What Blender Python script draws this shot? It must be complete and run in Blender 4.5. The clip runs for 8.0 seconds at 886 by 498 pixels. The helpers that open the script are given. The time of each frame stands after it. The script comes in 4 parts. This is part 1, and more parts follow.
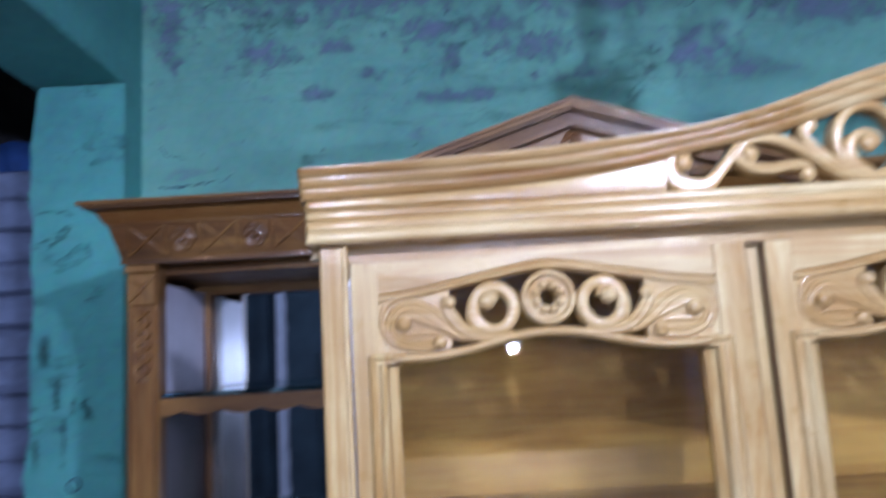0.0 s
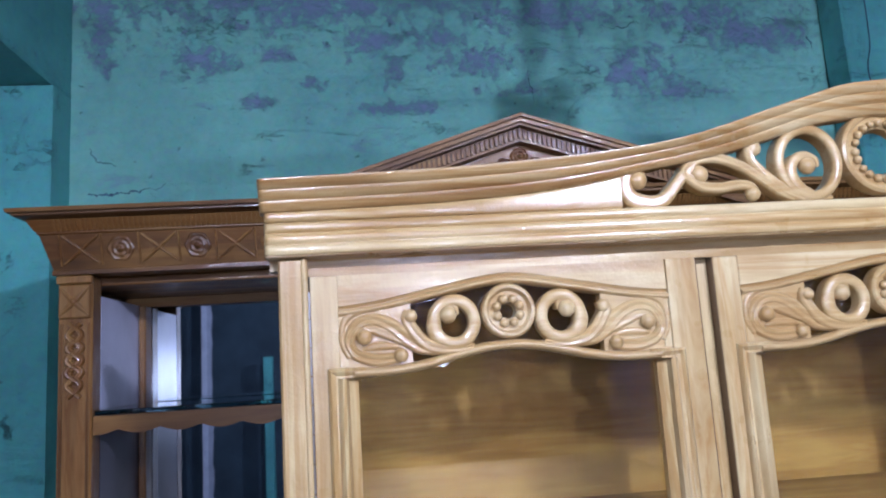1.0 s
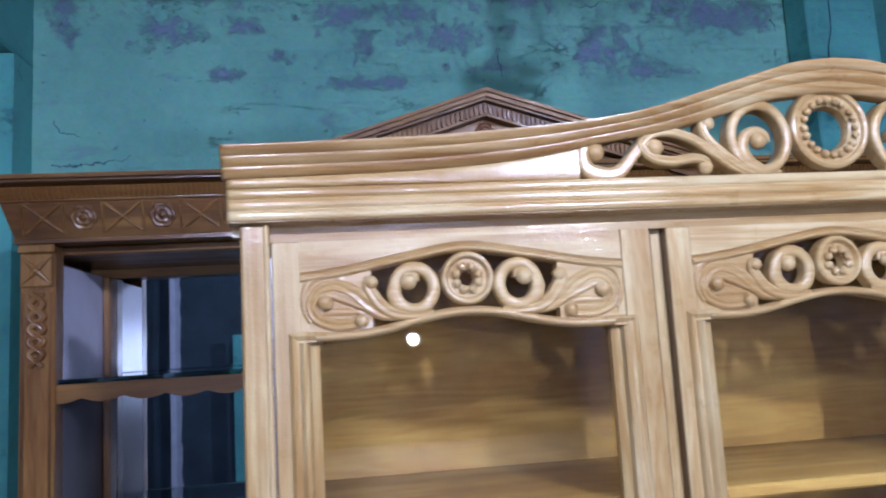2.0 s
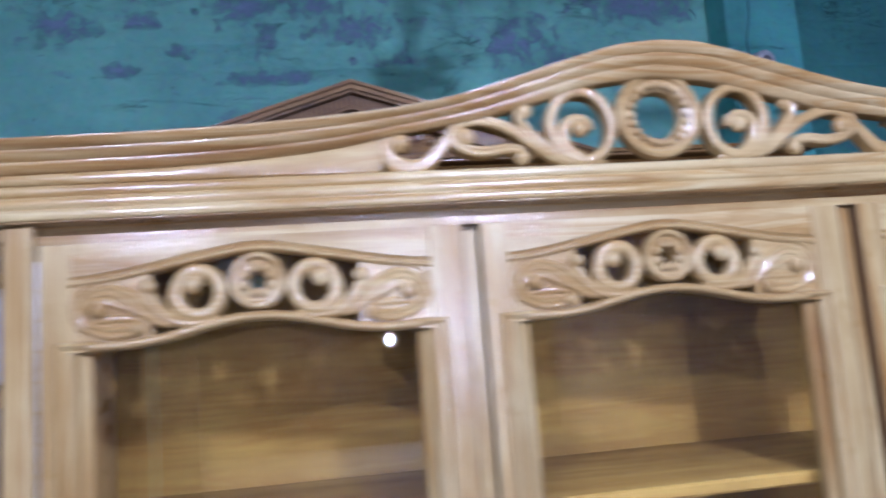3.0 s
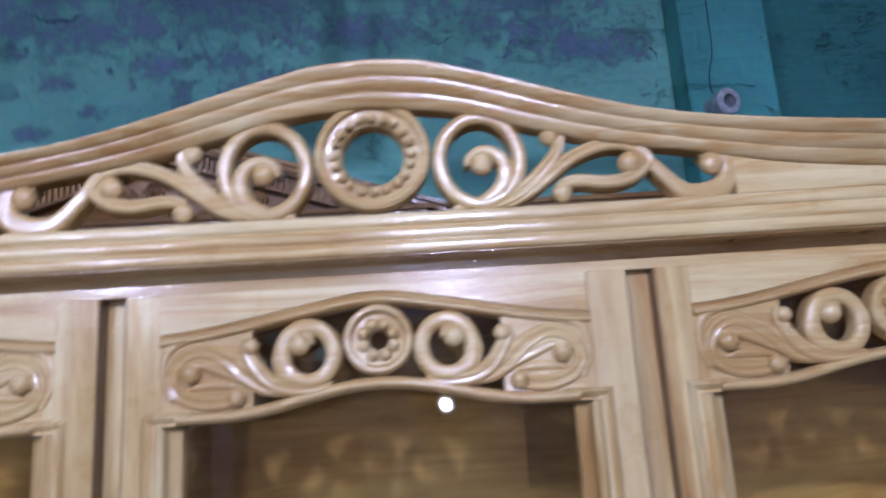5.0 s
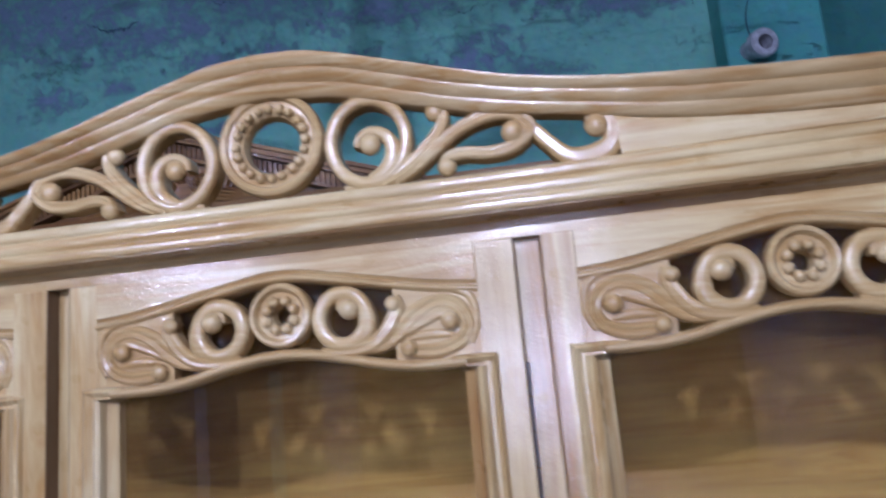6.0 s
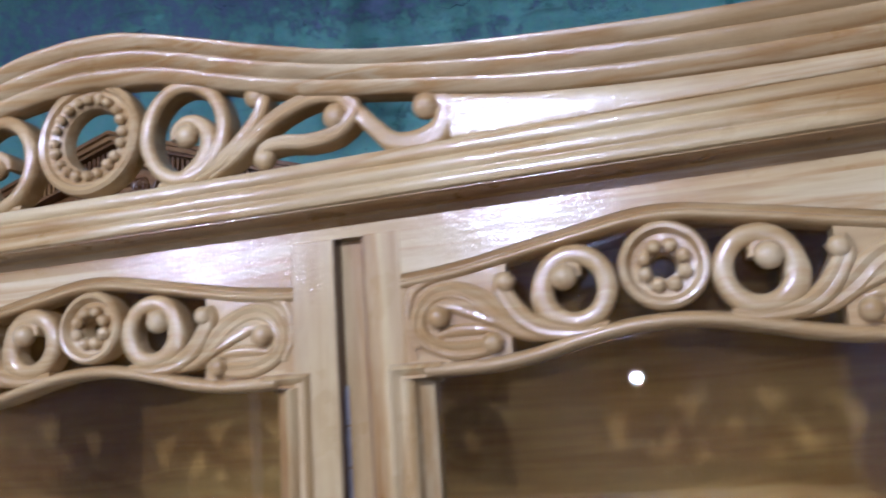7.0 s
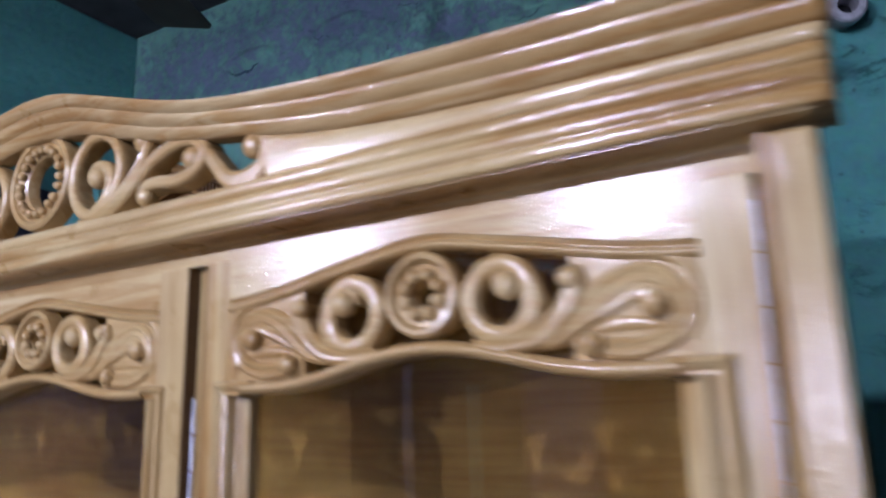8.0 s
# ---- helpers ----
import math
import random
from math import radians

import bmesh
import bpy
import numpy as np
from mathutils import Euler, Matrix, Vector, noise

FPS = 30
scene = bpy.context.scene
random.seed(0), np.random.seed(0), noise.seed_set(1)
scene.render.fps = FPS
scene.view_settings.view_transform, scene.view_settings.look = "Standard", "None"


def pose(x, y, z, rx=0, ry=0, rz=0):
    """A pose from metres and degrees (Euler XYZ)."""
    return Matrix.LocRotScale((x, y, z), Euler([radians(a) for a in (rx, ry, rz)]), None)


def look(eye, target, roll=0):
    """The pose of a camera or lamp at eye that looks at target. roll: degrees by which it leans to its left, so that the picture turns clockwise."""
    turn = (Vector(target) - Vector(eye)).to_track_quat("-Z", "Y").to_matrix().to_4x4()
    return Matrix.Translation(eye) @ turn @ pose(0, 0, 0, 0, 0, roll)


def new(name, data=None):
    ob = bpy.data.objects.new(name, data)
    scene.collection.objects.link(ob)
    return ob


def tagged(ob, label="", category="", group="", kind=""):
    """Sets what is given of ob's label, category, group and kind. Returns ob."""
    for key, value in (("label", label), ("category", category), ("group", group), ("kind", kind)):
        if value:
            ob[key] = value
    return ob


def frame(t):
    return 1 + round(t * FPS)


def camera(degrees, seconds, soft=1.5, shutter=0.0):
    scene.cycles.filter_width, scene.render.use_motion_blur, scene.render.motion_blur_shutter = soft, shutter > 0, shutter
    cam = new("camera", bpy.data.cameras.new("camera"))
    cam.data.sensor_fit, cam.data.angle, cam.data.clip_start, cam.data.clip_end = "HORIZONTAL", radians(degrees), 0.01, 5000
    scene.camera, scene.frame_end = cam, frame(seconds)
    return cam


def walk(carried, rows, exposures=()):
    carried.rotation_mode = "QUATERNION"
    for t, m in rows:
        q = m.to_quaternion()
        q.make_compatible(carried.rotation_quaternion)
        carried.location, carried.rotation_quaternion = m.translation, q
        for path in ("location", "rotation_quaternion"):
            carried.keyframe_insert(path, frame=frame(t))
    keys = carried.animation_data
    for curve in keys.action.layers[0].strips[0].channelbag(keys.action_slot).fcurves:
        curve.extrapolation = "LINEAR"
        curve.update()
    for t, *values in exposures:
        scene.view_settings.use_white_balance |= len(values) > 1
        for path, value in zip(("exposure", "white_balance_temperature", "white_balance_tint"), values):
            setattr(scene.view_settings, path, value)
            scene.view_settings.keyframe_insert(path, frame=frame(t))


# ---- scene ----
cam = camera(62.8, 8.0, soft=2.0, shutter=1.0)
PATH = [
    (0, (-0.656, -0.917, 1.657), (-0.656, 1.063, 1.941), -3.3),
    (0.2, (-0.677, -0.924, 1.659), (-0.58, 1.046, 1.993), -3.1),
    (0.5, (-0.685, -0.905, 1.661), (-0.532, 1.058, 2.008), -2.7),
    (0.8, (-0.695, -0.919, 1.662), (-0.486, 1.044, 1.98), -3.6),
    (1, (-0.699, -0.916, 1.661), (-0.498, 1.05, 1.966), -3.6),
    (1.5, (-0.704, -0.932, 1.656), (-0.465, 1.033, 1.941), -3.6),
    (1.7, (-0.703, -0.934, 1.648), (-0.428, 1.031, 1.897), -3.4),
    (2.8, (-0.51, -0.912, 1.636), (-0.244, 1.055, 1.885), -3.3),
    (3, (-0.434, -0.901, 1.633), (-0.136, 1.061, 1.877), -4.3),
    (3.2, (-0.359, -0.905, 1.627), (-0.114, 1.057, 1.92), -4.9),
    (3.5, (-0.294, -0.892, 1.637), (0.01, 1.061, 1.942), -6.4),
    (4, (-0.182, -0.795, 1.646), (0.141, 1.159, 1.924), -4.7),
    (4.2, (-0.149, -0.727, 1.653), (0.134, 1.232, 1.937), -2.6),
    (5.3, (0.137, -0.725, 1.646), (0.071, 1.221, 2.103), -4.6),
    (5.5, (0.199, -0.736, 1.642), (0.014, 1.208, 2.074), -4.6),
    (6, (0.283, -0.745, 1.635), (0.018, 1.205, 1.993), -5.1),
    (6.5, (0.36, -0.695, 1.63), (0.161, 1.272, 1.934), -6.2),
    (7, (0.508, -0.588, 1.633), (0.013, 1.31, 2.026), -4.1),
    (7.2, (0.548, -0.57, 1.64), (0.003, 1.311, 2.046), -3.9),
    (7.5, (0.65, -0.53, 1.644), (-0.115, 1.256, 2.12), -3.2),
    (8, (0.833, -0.493, 1.631), (-0.145, 1.199, 2.06), -1.5),
]
walk(cam, [(t, look(eye, target, roll)) for t, eye, target, roll in PATH],
     [(0, 0.02, 6180, 5), (1.5, -0.04, 6150, 6), (3.0, -0.22, 5880, 8), (3.5, -0.27, 5860, 8), (4.2, -0.34, 5820, 9), (5.5, -0.45, 5900, 10), (6.5, -0.46, 5820, 10), (7.2, -0.44, 6050, 10), (8, -0.50, 6750, 11)])

# ---- light ----
world = bpy.data.worlds.new("room_air")
scene.world = world
world.use_nodes = True
world.node_tree.nodes["Background"].inputs["Color"].default_value = (0.30, 0.36, 0.42, 1)
world.node_tree.nodes["Background"].inputs["Strength"].default_value = 0.05
LAMPS = [(-1.1, -1.85, 2.40, 86.0), (0.2, -1.65, 2.40, 118.0)]


# ---- materials ----
def material(name):
    m = bpy.data.materials.new(name)
    m.use_nodes = True
    return m, m.node_tree.nodes, m.node_tree.links, m.node_tree.nodes["Principled BSDF"]


def ramp(nodes, stops):
    r = nodes.new("ShaderNodeValToRGB")
    while len(r.color_ramp.elements) < len(stops):
        r.color_ramp.elements.new(0.5)
    for e, (p, c) in zip(r.color_ramp.elements, stops):
        e.position, e.color = p, (*c, 1) if len(c) == 3 else c
    return r


def noise_node(nodes, links, vec, scale, detail=4.0, rough=0.55, distortion=0.0):
    n = nodes.new("ShaderNodeTexNoise")
    n.inputs["Scale"].default_value, n.inputs["Detail"].default_value = scale, detail
    n.inputs["Roughness"].default_value, n.inputs["Distortion"].default_value = rough, distortion
    links.new(vec, n.inputs["Vector"])
    return n


def mix(nodes, links, fac, a, b, mode="MIX"):
    n = nodes.new("ShaderNodeMix")
    n.data_type, n.blend_type = "RGBA", mode
    for sock, v in ((n.inputs["Factor"], fac), (n.inputs["A"], a), (n.inputs["B"], b)):
        if isinstance(v, bpy.types.NodeSocket):
            links.new(v, sock)
        else:
            sock.default_value = v if isinstance(v, float) else (*v, 1)
    return n.outputs["Result"]


def calc(nodes, links, op, a, b=0.0, clamp=False):
    n = nodes.new("ShaderNodeMath")
    n.operation, n.use_clamp = op, clamp
    for sock, v in zip(n.inputs, (a, b)):
        if isinstance(v, bpy.types.NodeSocket):
            links.new(v, sock)
        else:
            sock.default_value = v
    return n.outputs[0]


def spread_coords(nodes, links, scale, shift=3.0):
    """Object coordinates, moved by a random step for each object and stretched."""
    tc, info = nodes.new("ShaderNodeTexCoord"), nodes.new("ShaderNodeObjectInfo")
    add = nodes.new("ShaderNodeVectorMath")
    add.operation = "MULTIPLY_ADD"
    links.new(info.outputs["Random"], add.inputs[0])
    add.inputs[1].default_value = (shift, shift * 1.7, shift * 0.6)
    links.new(tc.outputs["Object"], add.inputs[2])
    mp = nodes.new("ShaderNodeMapping")
    mp.inputs["Scale"].default_value = scale
    links.new(add.outputs[0], mp.inputs["Vector"])
    return mp.outputs[0], add.outputs[0]


def bump(nodes, links, height, bsdf, strength, distance):
    b = nodes.new("ShaderNodeBump")
    b.inputs["Strength"].default_value, b.inputs["Distance"].default_value = strength, distance
    links.new(height, b.inputs["Height"])
    links.new(b.outputs[0], bsdf.inputs["Normal"])


def wood(name, tones, axis, rough=0.28, coat=1.0, grain=0.75, shine=0.3, shift=3.0):
    """Varnished wood with its grain along one axis: broad bands, fine fibres, a few darker flecks."""
    m, nodes, links, bsdf = material(name)
    s = [9.0, 9.0, 9.0]
    s["xyz".index(axis)] = 0.7
    vec, free = spread_coords(nodes, links, s, shift)
    broad = noise_node(nodes, links, vec, 1.4, 3.0, 0.5, 1.2)
    base = ramp(nodes, [(0.27, tones[0]), (0.46, tones[1]), (0.7, tones[2])])
    links.new(broad.outputs["Fac"], base.inputs[0])
    fine = noise_node(nodes, links, vec, 12.0, 5.0, 0.65, 0.3)
    fr = ramp(nodes, [(0.32, (0.78, 0.71, 0.62)), (0.58, (1, 1, 1))])
    links.new(fine.outputs["Fac"], fr.inputs[0])
    col = mix(nodes, links, grain, base.outputs[0], fr.outputs[0], "MULTIPLY")
    streak = noise_node(nodes, links, vec, 2.6, 5.0, 0.55, 1.2)
    sr = ramp(nodes, [(0.46, (1, 1, 1)), (0.55, (0.78, 0.60, 0.40)), (0.60, (1, 1, 1)), (0.68, (0.74, 0.56, 0.36)), (0.76, (1, 1, 1))])
    links.new(streak.outputs["Fac"], sr.inputs[0])
    col = mix(nodes, links, grain, col, sr.outputs[0], "MULTIPLY")
    blot = noise_node(nodes, links, free, 5.0, 4.0)
    br = ramp(nodes, [(0.36, (0.74, 0.63, 0.50)), (0.60, (1, 1, 1))])
    links.new(blot.outputs["Fac"], br.inputs[0])
    col = mix(nodes, links, 0.7, col, br.outputs[0], "MULTIPLY")
    links.new(col, bsdf.inputs["Base Color"])
    smear = noise_node(nodes, links, free, 22.0, 4.0)
    links.new(calc(nodes, links, "MULTIPLY_ADD", smear.outputs["Fac"], 0.25, False), bsdf.inputs["Roughness"])
    last = bsdf.inputs["Roughness"].links[0].from_node
    last.inputs[2].default_value = rough - 0.1
    bsdf.inputs["Coat Weight"].default_value, bsdf.inputs["Coat Roughness"].default_value, bsdf.inputs["Coat IOR"].default_value = coat, 0.11, 1.46
    bsdf.inputs["Specular IOR Level"].default_value = shine
    wave = noise_node(nodes, links, free, 62.0, 4.0)
    micro = noise_node(nodes, links, free, 260.0, 2.0)
    ripple = calc(nodes, links, "MULTIPLY_ADD", micro.outputs["Fac"], 0.36)
    links.new(wave.outputs["Fac"], ripple.node.inputs[2])
    height = calc(nodes, links, "MULTIPLY_ADD", fine.outputs["Fac"], 0.45)
    links.new(ripple, height.node.inputs[2])
    bump(nodes, links, height, bsdf, 0.3, 0.002)
    brushed = noise_node(nodes, links, vec, 26.0, 3.0, 0.6, 0.8)
    lacquer = calc(nodes, links, "MULTIPLY_ADD", brushed.outputs["Fac"], 0.5)
    grit = calc(nodes, links, "MULTIPLY_ADD", micro.outputs["Fac"], 0.4)
    links.new(ripple, grit.node.inputs[2])
    links.new(grit, lacquer.node.inputs[2])
    film = nodes.new("ShaderNodeBump")
    film.inputs["Strength"].default_value, film.inputs["Distance"].default_value = 0.26, 0.002
    links.new(lacquer, film.inputs["Height"])
    links.new(film.outputs[0], bsdf.inputs["Coat Normal"])
    return m


PALE = ((0.36, 0.212, 0.075), (0.56, 0.415, 0.198), (0.64, 0.515, 0.295))
pale_x = wood("pale_varnished_wood_along_x", PALE, "x")
pale_z = wood("pale_varnished_wood_along_z", PALE, "z")
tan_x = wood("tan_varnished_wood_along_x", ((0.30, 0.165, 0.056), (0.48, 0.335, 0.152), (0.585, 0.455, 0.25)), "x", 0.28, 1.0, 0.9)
pale_carved = wood("pale_varnished_carved_wood", ((0.39, 0.242, 0.09), (0.515, 0.362, 0.165), (0.59, 0.445, 0.24)), "x", 0.3, 1.0, 0.55, 0.3, 0.0)
BROWN = ((0.056, 0.024, 0.007), (0.142, 0.068, 0.018), (0.265, 0.142, 0.042))
brown_x = wood("brown_varnished_wood_along_x", BROWN, "x", 0.45, 0.4, 0.9, 0.25)
brown_gloss = wood("brown_varnished_carved_wood", BROWN, "x", 0.38, 1.0, 0.9, 0.4)
brown_z = wood("brown_varnished_wood_along_z", BROWN, "z", 0.45, 0.7, 0.9, 0.25)
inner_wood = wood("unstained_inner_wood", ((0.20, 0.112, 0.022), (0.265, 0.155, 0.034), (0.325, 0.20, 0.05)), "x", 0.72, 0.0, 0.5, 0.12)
dark_edge_z = wood("dark_brown_wood_in_the_joints", ((0.11, 0.06, 0.026), (0.155, 0.09, 0.04), (0.20, 0.12, 0.058)), "z", 0.45, 0.4, 0.6, 0.4)


def plain(name, colour, rough=0.5, metal=0.0, vary=0.25, scale=30.0):
    m, nodes, links, bsdf = material(name)
    vec, free = spread_coords(nodes, links, (1, 1, 1))
    n = noise_node(nodes, links, free, scale, 5.0)
    r = ramp(nodes, [(0.3, tuple(c * (1 - vary) for c in colour)), (0.7, tuple(min(1, c * (1 + vary)) for c in colour))])
    links.new(n.outputs["Fac"], r.inputs[0])
    links.new(r.outputs[0], bsdf.inputs["Base Color"])
    bsdf.inputs["Roughness"].default_value, bsdf.inputs["Metallic"].default_value = rough, metal
    bump(nodes, links, n.outputs["Fac"], bsdf, 0.2, 0.002)
    return m


steel = plain("hinge_steel", (0.55, 0.55, 0.57), 0.3, 1.0, 0.15, 120)
pipe_metal = plain("grey_pipe_metal", (0.42, 0.42, 0.46), 0.5, 0.2, 0.35, 60)
matte_black = plain("matte_black_coat", (0.01, 0.01, 0.012), 0.9)
concrete = plain("grey_concrete", (0.22, 0.195, 0.165), 0.85, 0.0, 0.3, 6)
near_black = plain("near_black_plaster", (0.045, 0.045, 0.05), 0.9, 0.0, 0.4, 5)
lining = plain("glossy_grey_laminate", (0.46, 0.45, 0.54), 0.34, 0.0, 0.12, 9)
shaded_lining = plain("shaded_grey_laminate", (0.075, 0.07, 0.085), 0.3, 0.0, 0.15, 9)
grey_plaster = plain("grey_blue_plaster", (0.028, 0.05, 0.068), 0.8, 0.0, 0.3, 3)
dim_plaster = plain("dim_blue_plaster", (0.055, 0.075, 0.12), 0.8, 0.0, 0.4, 4)
enamel = plain("white_enamel", (0.75, 0.75, 0.74), 0.35, 0.0, 0.06, 20)
blue_cloth = plain("blue_cloth", (0.02, 0.07, 0.26), 0.85, 0.0, 0.3, 14)
grey_cloth = plain("grey_blue_cloth", (0.12, 0.15, 0.24), 0.9, 0.0, 0.3, 10)
pale_cloth = plain("pale_lavender_cloth", (0.42, 0.44, 0.52), 0.9, 0.0, 0.15, 8)
fan_metal = plain("dark_brown_enamel", (0.045, 0.035, 0.03), 0.4, 0.0, 0.2, 30)
scar = plain("dark_wall_line", (0.04, 0.085, 0.12), 0.95, 0.0, 0.5, 40)


def pane_material(name, tint, rough=0.0, dust=0.0):
    m, nodes, links, bsdf = material(name)
    bsdf.inputs["Base Color"].default_value = (*tint, 1)
    bsdf.inputs["Transmission Weight"].default_value = 1.0
    bsdf.inputs["Roughness"].default_value, bsdf.inputs["IOR"].default_value = rough, 1.45
    if dust:
        vec, free = spread_coords(nodes, links, (1.0, 1.0, 0.45))
        smear = noise_node(nodes, links, vec, 9.0, 6.0, 0.65, 0.6)
        r = ramp(nodes, [(0.35, (1 - dust * 0.6,) * 3), (0.68, (1 - dust * 1.6,) * 3)])
        links.new(smear.outputs["Fac"], r.inputs[0])
        links.new(r.outputs[0], bsdf.inputs["Transmission Weight"])
    return m


clear_glass = pane_material("dusty_clear_pane", (0.95, 0.97, 1.0), 0.0, 0.001)
green_glass = pane_material("green_edged_shelf_glass", (0.55, 0.82, 0.80))
mirror, _, _, mb = material("mirror_silver")
mb.inputs["Base Color"].default_value, mb.inputs["Metallic"].default_value, mb.inputs["Roughness"].default_value = (0.56, 0.60, 0.66, 1), 1.0, 0.02
glow, gn, gl, gb = material("lit_bulb")
gb.inputs["Emission Color"].default_value = (0.91, 0.98, 1.43, 1)


# Bare blue-grey undercoat where the teal paint has flaked, its broad high spots also colouring in the dim upper wall:
# x, z, half width, half height.
FLAKES_AND_DIM_TOP = [(-0.335, 2.587, 0.15, 0.045), (-0.60, 2.556, 0.035, 0.06), (-0.66, 2.65, 0.11, 0.045), (-1.187, 2.606, 0.10, 0.05),
          (-1.015, 2.464, 0.045, 0.022), (-0.58, 2.437, 0.11, 0.022), (0.163, 2.547, 0.12, 0.08), (0.304, 2.468, 0.13, 0.03),
          (-0.5, 2.92, 0.55, 0.15), (0.3, 2.92, 0.55, 0.16), (-1.15, 2.90, 0.45, 0.17), (-1.47, 2.72, 0.05, 0.14), (0.55, 2.66, 0.2, 0.06),
          (-0.85, 2.78, 0.35, 0.07), (-0.15, 2.74, 0.26, 0.06), (0.36, 2.72, 0.16, 0.06), (-0.46, 2.66, 0.10, 0.03), (-0.95, 2.62, 0.07, 0.03), (-0.22, 2.48, 0.09, 0.018), (-0.86, 2.52, 0.05, 0.02)]


def plaster(name, paint, under, dark, flakes=(), spread=0.62, grime=()):
    """Old lime paint: mottled, flaked to its undercoat, specked, with faint brick courses showing through."""
    m, nodes, links, bsdf = material(name)
    tc = nodes.new("ShaderNodeTexCoord")
    pos = tc.outputs["Object"]
    mottle = noise_node(nodes, links, pos, 2.6, 8.0, 0.62)
    speck = noise_node(nodes, links, pos, 38.0, 6.0, 0.7)
    tone = ramp(nodes, [(0.3, dark), (0.5, paint), (0.72, tuple(min(1, c * 1.25) for c in paint))])
    links.new(mottle.outputs["Fac"], tone.inputs[0])
    col = mix(nodes, links, 0.45, tone.outputs[0], speck.outputs["Color"], "SOFT_LIGHT")
    ragged = noise_node(nodes, links, pos, 22.0, 12.0, 0.82, 0.4)
    flat = nodes.new("ShaderNodeMapping")
    flat.inputs["Scale"].default_value = (0.6, 1.0, 1.6)
    links.new(pos, flat.inputs["Vector"])
    wide = noise_node(nodes, links, flat.outputs[0], 4.5, 10.0, 0.74)
    mask = ramp(nodes, [(spread - 0.06, (0, 0, 0)), (spread + 0.06, (1, 1, 1))])
    links.new(wide.outputs["Fac"], mask.inputs[0])

    def blots(spots, start):
        total = start
        for x, z, rx, rz in spots:
            off = nodes.new("ShaderNodeMapping")
            off.inputs["Location"].default_value = (-x / rx, 0, -z / rz)
            off.inputs["Scale"].default_value = (1 / rx, 0, 1 / rz)
            links.new(pos, off.inputs["Vector"])
            size = nodes.new("ShaderNodeVectorMath")
            size.operation = "LENGTH"
            links.new(off.outputs[0], size.inputs[0])
            d = calc(nodes, links, "MULTIPLY_ADD", ragged.outputs["Fac"], -9.0)
            links.new(size.outputs["Value"], d.node.inputs[2])
            inside = ramp(nodes, [(0.0, (1, 1, 1)), (1.0, (0, 0, 0))])
            links.new(calc(nodes, links, "ADD", d, 4.4), inside.inputs[0])
            total = calc(nodes, links, "MAXIMUM", total, inside.outputs[0])
        return total
    bare = blots(flakes, mask.outputs[0])
    undertone = mix(nodes, links, mottle.outputs["Fac"], tuple(c * 0.6 for c in under), tuple(c * 1.5 for c in under))
    crumb = noise_node(nodes, links, pos, 75.0, 6.0, 0.75)
    cr = ramp(nodes, [(0.34, (0.25, 0.25, 0.25)), (0.47, (1, 1, 1))])
    links.new(crumb.outputs["Fac"], cr.inputs[0])
    bare = calc(nodes, links, "MULTIPLY", bare, cr.outputs[0])
    col = mix(nodes, links, calc(nodes, links, "MULTIPLY", bare, 0.85), col, undertone)
    vein = noise_node(nodes, links, flat.outputs[0], 3.2, 9.0, 0.68, 0.6)
    away = calc(nodes, links, "ABSOLUTE", calc(nodes, links, "SUBTRACT", vein.outputs["Fac"], 0.5))
    vr = ramp(nodes, [(0.0, (1, 1, 1)), (0.007, (0, 0, 0))])
    links.new(away, vr.inputs[0])
    some = noise_node(nodes, links, pos, 5.0, 3.0)
    sm = ramp(nodes, [(0.5, (0, 0, 0)), (0.6, (1, 1, 1))])
    links.new(some.outputs["Fac"], sm.inputs[0])
    lines = calc(nodes, links, "MULTIPLY", vr.outputs[0], sm.outputs[0])
    col = mix(nodes, links, calc(nodes, links, "MULTIPLY", lines, 0.6), col, (0.04, 0.08, 0.11))
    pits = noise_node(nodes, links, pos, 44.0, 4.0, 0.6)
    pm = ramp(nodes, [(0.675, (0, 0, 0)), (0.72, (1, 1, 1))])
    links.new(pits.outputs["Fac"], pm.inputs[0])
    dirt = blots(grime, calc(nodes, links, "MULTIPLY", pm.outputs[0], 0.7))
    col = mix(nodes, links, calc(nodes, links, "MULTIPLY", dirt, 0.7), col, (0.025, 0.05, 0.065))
    links.new(col, bsdf.inputs["Base Color"])
    bsdf.inputs["Roughness"].default_value = 0.6
    turn = nodes.new("ShaderNodeMapping")
    turn.inputs["Rotation"].default_value = (radians(90), 0, 0)
    links.new(pos, turn.inputs["Vector"])
    brick = nodes.new("ShaderNodeTexBrick")
    for key, v in (("Scale", 1.0), ("Mortar Size", 0.012), ("Mortar Smooth", 1.0), ("Brick Width", 0.24), ("Row Height", 0.082)):
        brick.inputs[key].default_value = v
    links.new(turn.outputs[0], brick.inputs["Vector"])
    h = calc(nodes, links, "MULTIPLY_ADD", bare, -0.55)
    links.new(speck.outputs["Fac"], h.node.inputs[2])
    h2 = calc(nodes, links, "MULTIPLY_ADD", ragged.outputs["Fac"], 1.3)
    links.new(h, h2.node.inputs[2])
    h3 = calc(nodes, links, "MULTIPLY_ADD", brick.outputs["Fac"], -0.16)
    links.new(h2, h3.node.inputs[2])
    h4 = calc(nodes, links, "MULTIPLY_ADD", dirt, -0.8)
    links.new(h3, h4.node.inputs[2])
    h5 = calc(nodes, links, "MULTIPLY_ADD", lines, -0.5)
    links.new(h4, h5.node.inputs[2])
    bump(nodes, links, h5, bsdf, 0.9, 0.009)
    return m


